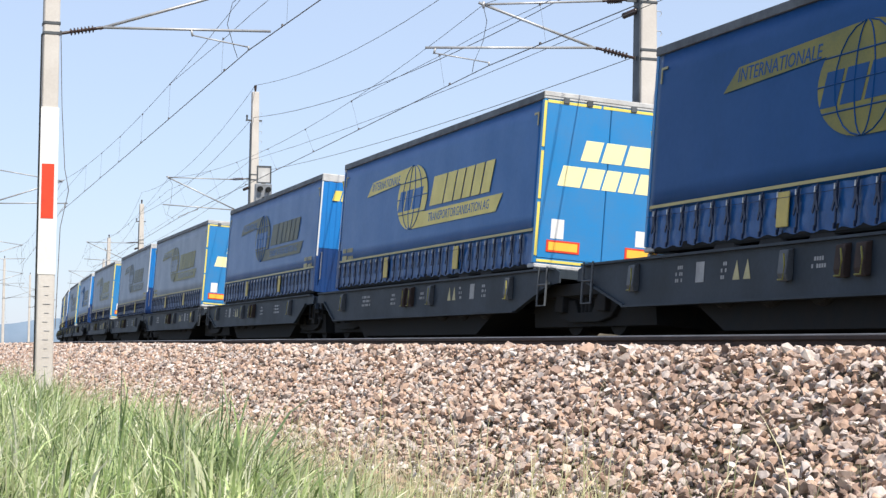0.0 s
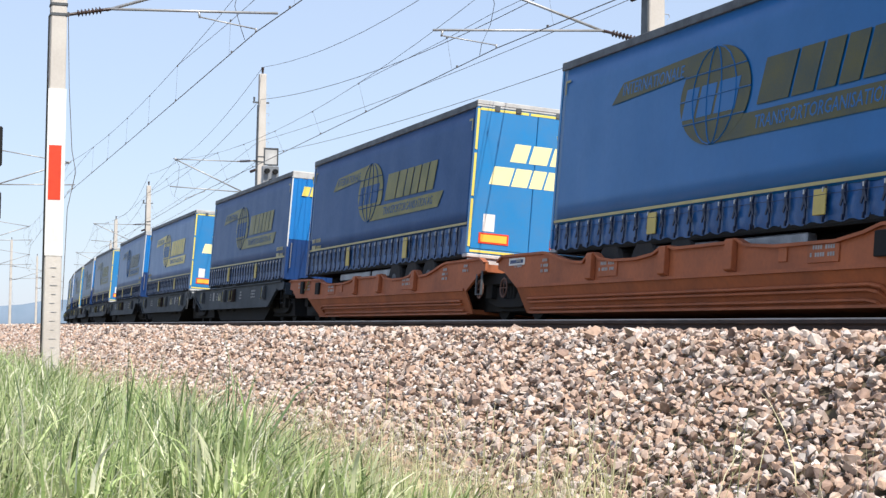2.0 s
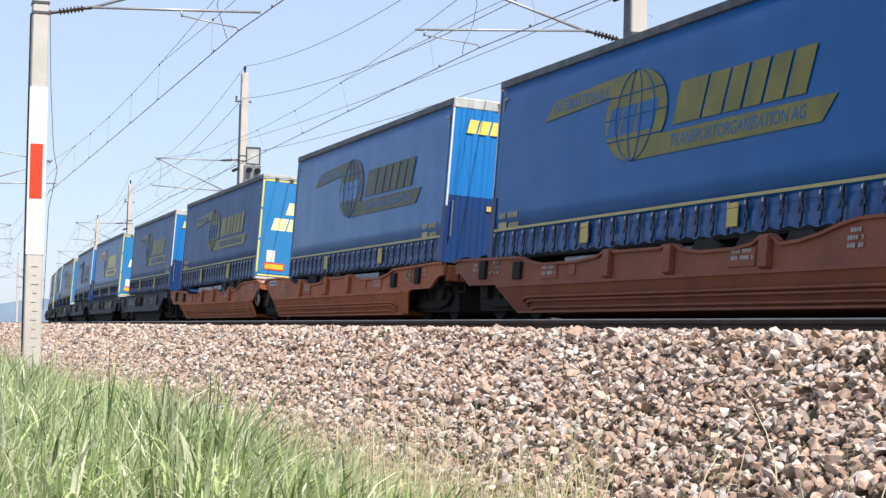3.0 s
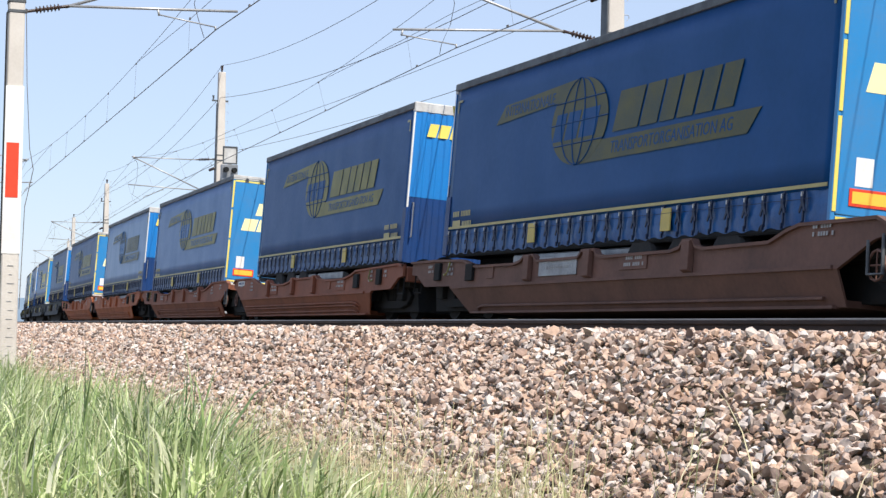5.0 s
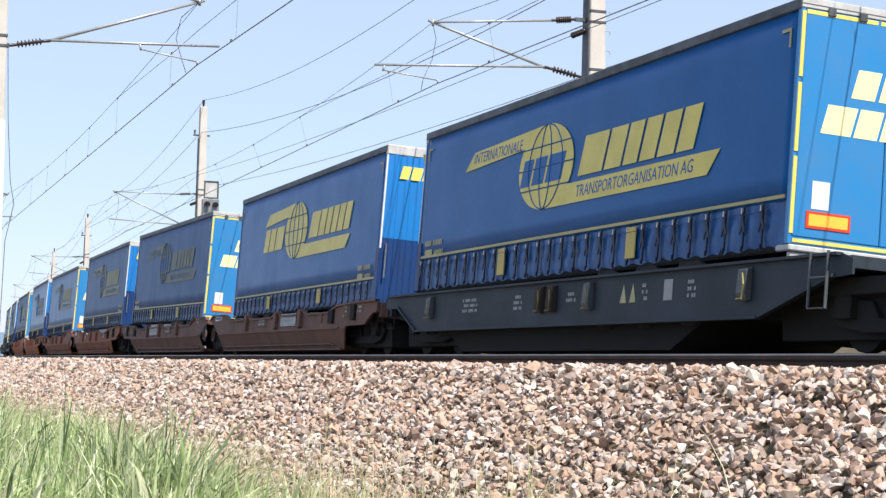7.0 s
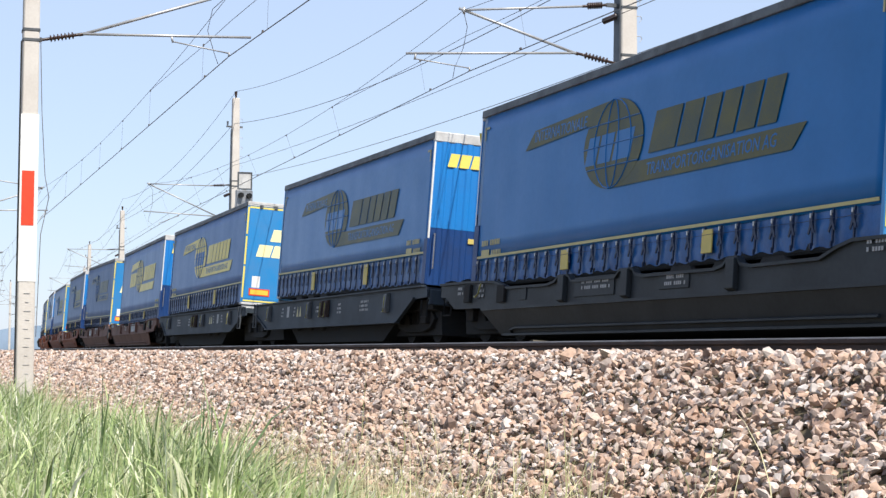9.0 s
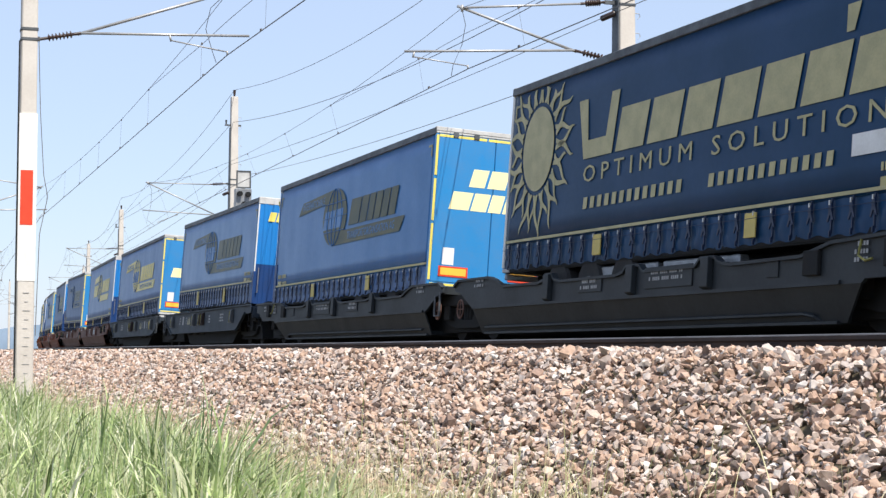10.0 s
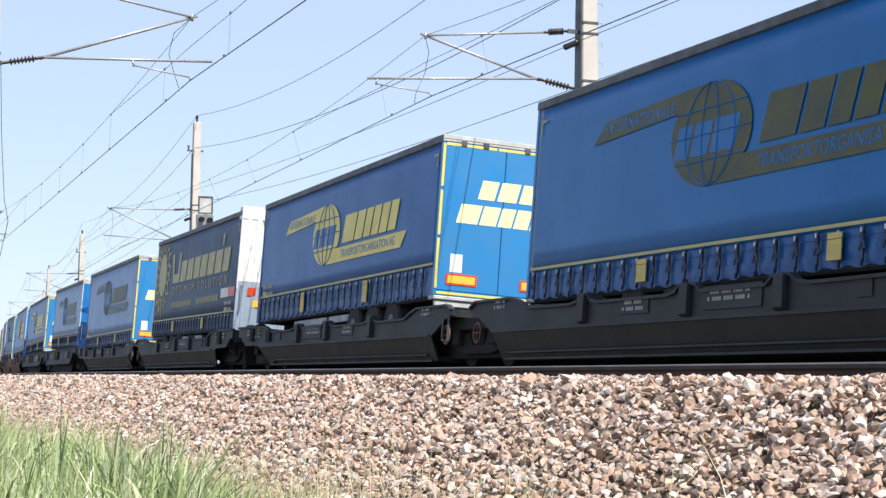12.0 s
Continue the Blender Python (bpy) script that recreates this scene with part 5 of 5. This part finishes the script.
def build_flat(mat, jacobs):
    """Half of an articulated wagon with deep straight side sills."""
    w = new("flat_wagon")
    outline = [(-1.95, 1.0), (-1.7, 1.07), (14.4, 1.07), (14.6, 1.0), (14.6, 0.84), (13.8, 0.82), (12.7, 0.37), (0.0, 0.37), (-1.6, 0.80), (-1.95, 0.82)]
    for s in (-1, 1):
        sp = side_of_wagon(s, 1.42)
        part("side_sill", shared(("sill", mat.name), lambda: Geo().prism(outline, -0.03, 0.0, "x").mesh("side_sill", mat)), w, m=Matrix.Translation((s * 1.40 + (0.03 if s < 0 else 0), 0, 0)))
        fl = Geo().box(-1.7, 14.4, 1.045, 1.08, -0.05, 0.045).box(0.0, 12.7, 0.36, 0.395, -0.05, 0.05)
        for (a, z), (b, z2) in ((outline[5], outline[6]), (outline[7], outline[8])):
            fl.add([(a, z, -0.03), (b, z2, -0.03), (b, z2 + 0.04, -0.03), (a, z + 0.04, -0.03), (a, z, 0.03), (b, z2, 0.03), (b, z2 + 0.04, 0.03), (a, z + 0.04, 0.03)],
                   [(0, 1, 2, 3), (4, 7, 6, 5), (0, 4, 5, 1), (3, 2, 6, 7), (0, 3, 7, 4), (1, 5, 6, 2)])
        part("sill_flange", shared(("sflange", mat.name, s), lambda: flip_y(fl, s).mesh("sill_flange", mat)), w, m=sp)
        bars = [(9.6, 0.85, 12, 3), (5.5, 0.82, 6, 2), (1.7, 0.86, 4, 3), (3.1, 0.86, 3, 3), (7.6, 0.84, 6, 3)]
        tagged(part("marking_panel", shared(("fbars", s), lambda: flip_y(bar_geo(bars), s).mesh("marking_panel", MARKING)), w, "small white marking bars", sp @ Matrix.Translation((0, 0, -0.018))), kind="stuff")
        for y in (0.35, 4.95, 6.3, 6.75, 11.9):
            paint = RUST if 6 < y < 7 else EDGE
            cl = part("spigot_flap", shared(("flap", paint.name), lambda: Geo().prism([(-0.02, 1.0), (0.07, 0.97), (0.09, 0.68), (0.05, 0.58), (-0.02, 0.60)], -0.11, 0.11, "x").mesh("spigot_flap", paint, 0.01)), w, "folded container spigot",
                      sp @ Matrix.Translation((s * y, 0, 0)) @ Matrix(((1, 0, 0, 0), (0, 0, 1, 0), (0, 1, 0, 0), (0, 0, 0, 1))))
            part("spigot_handle", shared("spigot_handle", lambda: Geo().path([(0.06, 0.10, 0.92), (0.13, 0.12, 0.78), (0.10, 0.12, 0.60), (-0.04, 0.11, 0.60)], 0.012, 5).mesh("spigot_handle", DULL_YELLOW)), cl, "worn yellow handle")
        part("white_plate", shared(("wplate", s), lambda: flip_y(Geo().box(2.35, 2.6, 0.66, 0.94, 0.0, 0.006), s).mesh("white_plate", MARKING)), w, "white inspection plate", sp @ Matrix.Translation((0, 0, -0.019)))
        for q, ty in enumerate((3.55, 3.85)):
            part("warning_triangle", shared(("tri", s, q), lambda: flip_y(Geo().prism([(ty - 0.1, 0.66), (ty + 0.1, 0.66), (ty, 0.92)], 0.0, 0.005, "z"), s).mesh("warning_triangle", SAND)), w, "pale warning triangle", sp @ Matrix.Translation((0, 0, -0.019)))
        ld = Geo()
        ld.path([(JOINT + 0.75, 1.10, 0.05), (JOINT + 0.75, 0.45, 0.05), (JOINT + 1.12, 0.45, 0.05), (JOINT + 1.12, 1.10, 0.05)], 0.02)
        ld.tube((JOINT + 0.75, 0.80, 0.05), (JOINT + 1.12, 0.80, 0.05), 0.016)
        part("ladder", shared(("ladder", s), lambda: flip_y(ld, s).mesh("ladder", EDGE)), w, "dark tubular ladder", sp)
    part("belly", shared(("belly", mat.name), lambda: Geo().prism([(1.6, 0.52), (12.0, 0.52), (10.8, 0.02), (2.8, 0.02)], -1.15, 1.15, "x").mesh("belly", DARK)), w, "dark fish-bellied underframe")
    for q, (d0, d1) in enumerate(((END - 3.4, 14.5), (JOINT + 0.4, 1.0))):
        part("deck", shared(("deck", mat.name, q), lambda: Geo().box(-1.37, 1.37, d0, d1, 0.90, 1.04).mesh("deck", mat)), w)
    wagon_common(w, mat, jacobs)
    return w


# near end of each trailer at the start (metres along the line), doors towards the camera or not,
# emblem, cloth, print, wagon kind and paint
TRAIN = [
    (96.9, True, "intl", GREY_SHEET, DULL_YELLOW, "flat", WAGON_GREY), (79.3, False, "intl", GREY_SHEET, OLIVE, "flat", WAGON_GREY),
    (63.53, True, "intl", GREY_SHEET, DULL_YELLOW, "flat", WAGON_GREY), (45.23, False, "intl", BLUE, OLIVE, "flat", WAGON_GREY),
    (29.25, True, "intl", BLUE, YELLOW, "flat", WAGON_GREY), (10.91, False, "intl", BLUE_DARK, DULL_YELLOW, "flat", WAGON_GREY),
    (-5.63, True, "intl", BLUE_DARK, DULL_YELLOW, "pocket", WAGON_ORANGE), (-23.70, False, "intl", BLUE_PALE, OLIVE, "pocket", WAGON_ORANGE),
    (-39.98, True, "intl", BLUE, DULL_YELLOW, "pocket", WAGON_RED), (-58.16, False, "intl", BLUE_DARK, DULL_YELLOW, "pocket", WAGON_RED),
    (-74.30, True, "intl", BLUE_DARK, OLIVE, "pocket", WAGON_BROWN), (-92.24, False, "globe", BLUE, YELLOW, "pocket", WAGON_BROWN),
    (-108.35, True, "intl", BLUE, YELLOW, "flat", WAGON_GREY), (-126.99, False, "intl", BLUE_PALE, OLIVE, "flat", WAGON_GREY),
    (-143.47, True, "intl", BLUE_PALE, OLIVE, "pocket", WAGON_BLACK), (-161.54, False, "sunburst", NAVY, SAND, "pocket", WAGON_BLACK),
    (-177.85, True, "intl", BLUE, YELLOW, "pocket", WAGON_BLACK), (-196.13, False, "intl", BLUE_PALE, OLIVE, "pocket", WAGON_BLACK)]
# paler cloth on these distant trailers stands in for haze
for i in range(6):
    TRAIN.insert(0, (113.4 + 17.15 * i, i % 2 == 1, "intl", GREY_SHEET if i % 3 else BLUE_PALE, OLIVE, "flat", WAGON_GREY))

CLOTH_WORDS = {"curtain_blue": "blue", "curtain_deep_blue": "deep blue", "curtain_blue_sheen_pale": "sheen-paled blue", "haze_curtain_roof_grey": "haze-paled blue", "curtain_navy": "dark navy"}
PRINT_WORDS = {"print_yellow": "bright yellow", "dull_yellow_glare_and_wear": "glare-dulled yellow", "print_olive_glare": "glare-dulled olive", "print_sand": "sand-coloured sunburst"}
WAGON_WORDS = {"wagon_orange": "orange painted", "wagon_red_shadowed": "shadow-darkened red-brown", "wagon_brown": "rusty brown", "wagon_slate": "slate grey", "wagon_anthracite": "black"}
# how each trailer sits on its wagon: along, height, rise of the end towards the camera
SIT = {29.25: (-0.29, 0.0, 0.0), 10.91: (-0.25, 0.0, -0.05), -5.63: (-0.17, 0.01, 0.04), -23.70: (-0.29, 0.105, -0.015), -39.98: (-0.37, 0.053, 0.01),
       -58.16: (-0.31, 0.15, -0.05), -74.30: (-0.31, 0.09, -0.13), -92.24: (-0.27, 0.02, 0.025), -108.35: (-0.30, 0.0, 0.07), -126.99: (-0.28, 0.0, -0.11),
       -143.47: (-0.30, 0.0, 0.02), -161.54: (-0.20, 0.11, -0.09), -177.85: (-0.30, 0.015, 0.10), -196.13: (-0.23, 0.0, 0.0)}
MOVING = []
made_t, made_w = {}, {}
for y0, doors, kind, cloth, ink, wagon, paint in TRAIN:
    level = HIGH if wagon == "flat" or y0 in (-5.63, -177.85) else LOW
    key = (kind, cloth.name, ink.name, level)
    if key in made_t:
        tr = copy_thing(made_t[key], Matrix())
    else:
        tr = made_t[key] = build_trailer(kind, cloth, ink, level)
    tagged(tr, "%s curtain-sided semi-trailer with %s emblem" % (CLOTH_WORDS[cloth.name], PRINT_WORDS[ink.name]), "trailer", "trailers on the train")
    key = (wagon, paint.name, doors)
    if key in made_w:
        wg = copy_thing(made_w[key], Matrix())
    else:
        wg = made_w[key] = (build_pocket if wagon == "pocket" else build_flat)(paint, doors)
    tagged(wg, "%s %s wagon unit carrying a semi-trailer" % (WAGON_WORDS[paint.name], "pocket" if wagon == "pocket" else "deep-sided flat"), "railway wagon", "wagons of the train")
    rear = y0 if doors else y0 + LEN
    along, up, rise = SIT.get(y0, (-0.28, 0.0, 0.0))
    tip = rise if doors else -rise
    seat = pose(0, 0, up + tip / 2) @ pose(0, 0, 0, -math.degrees(tip / LEN))
    MOVING += [(tr, rear + along, not doors, seat), (wg, rear, not doors, Matrix())]

RUN = (20.2821687, -0.521000242, 0.0427845295, -0.00159017499)    # the train's advance, metres by powers of seconds


def advance(t):
    return sum(c * t ** (k + 1) for k, c in enumerate(RUN))


def motions():
    for ob, rear, flip, seat in MOVING:
        walk(ob, [(k * 0.5, on_track(FAR_X, FAR_Z, rear + advance(k * 0.5), flip) @ seat) for k in range(25)])


motions()
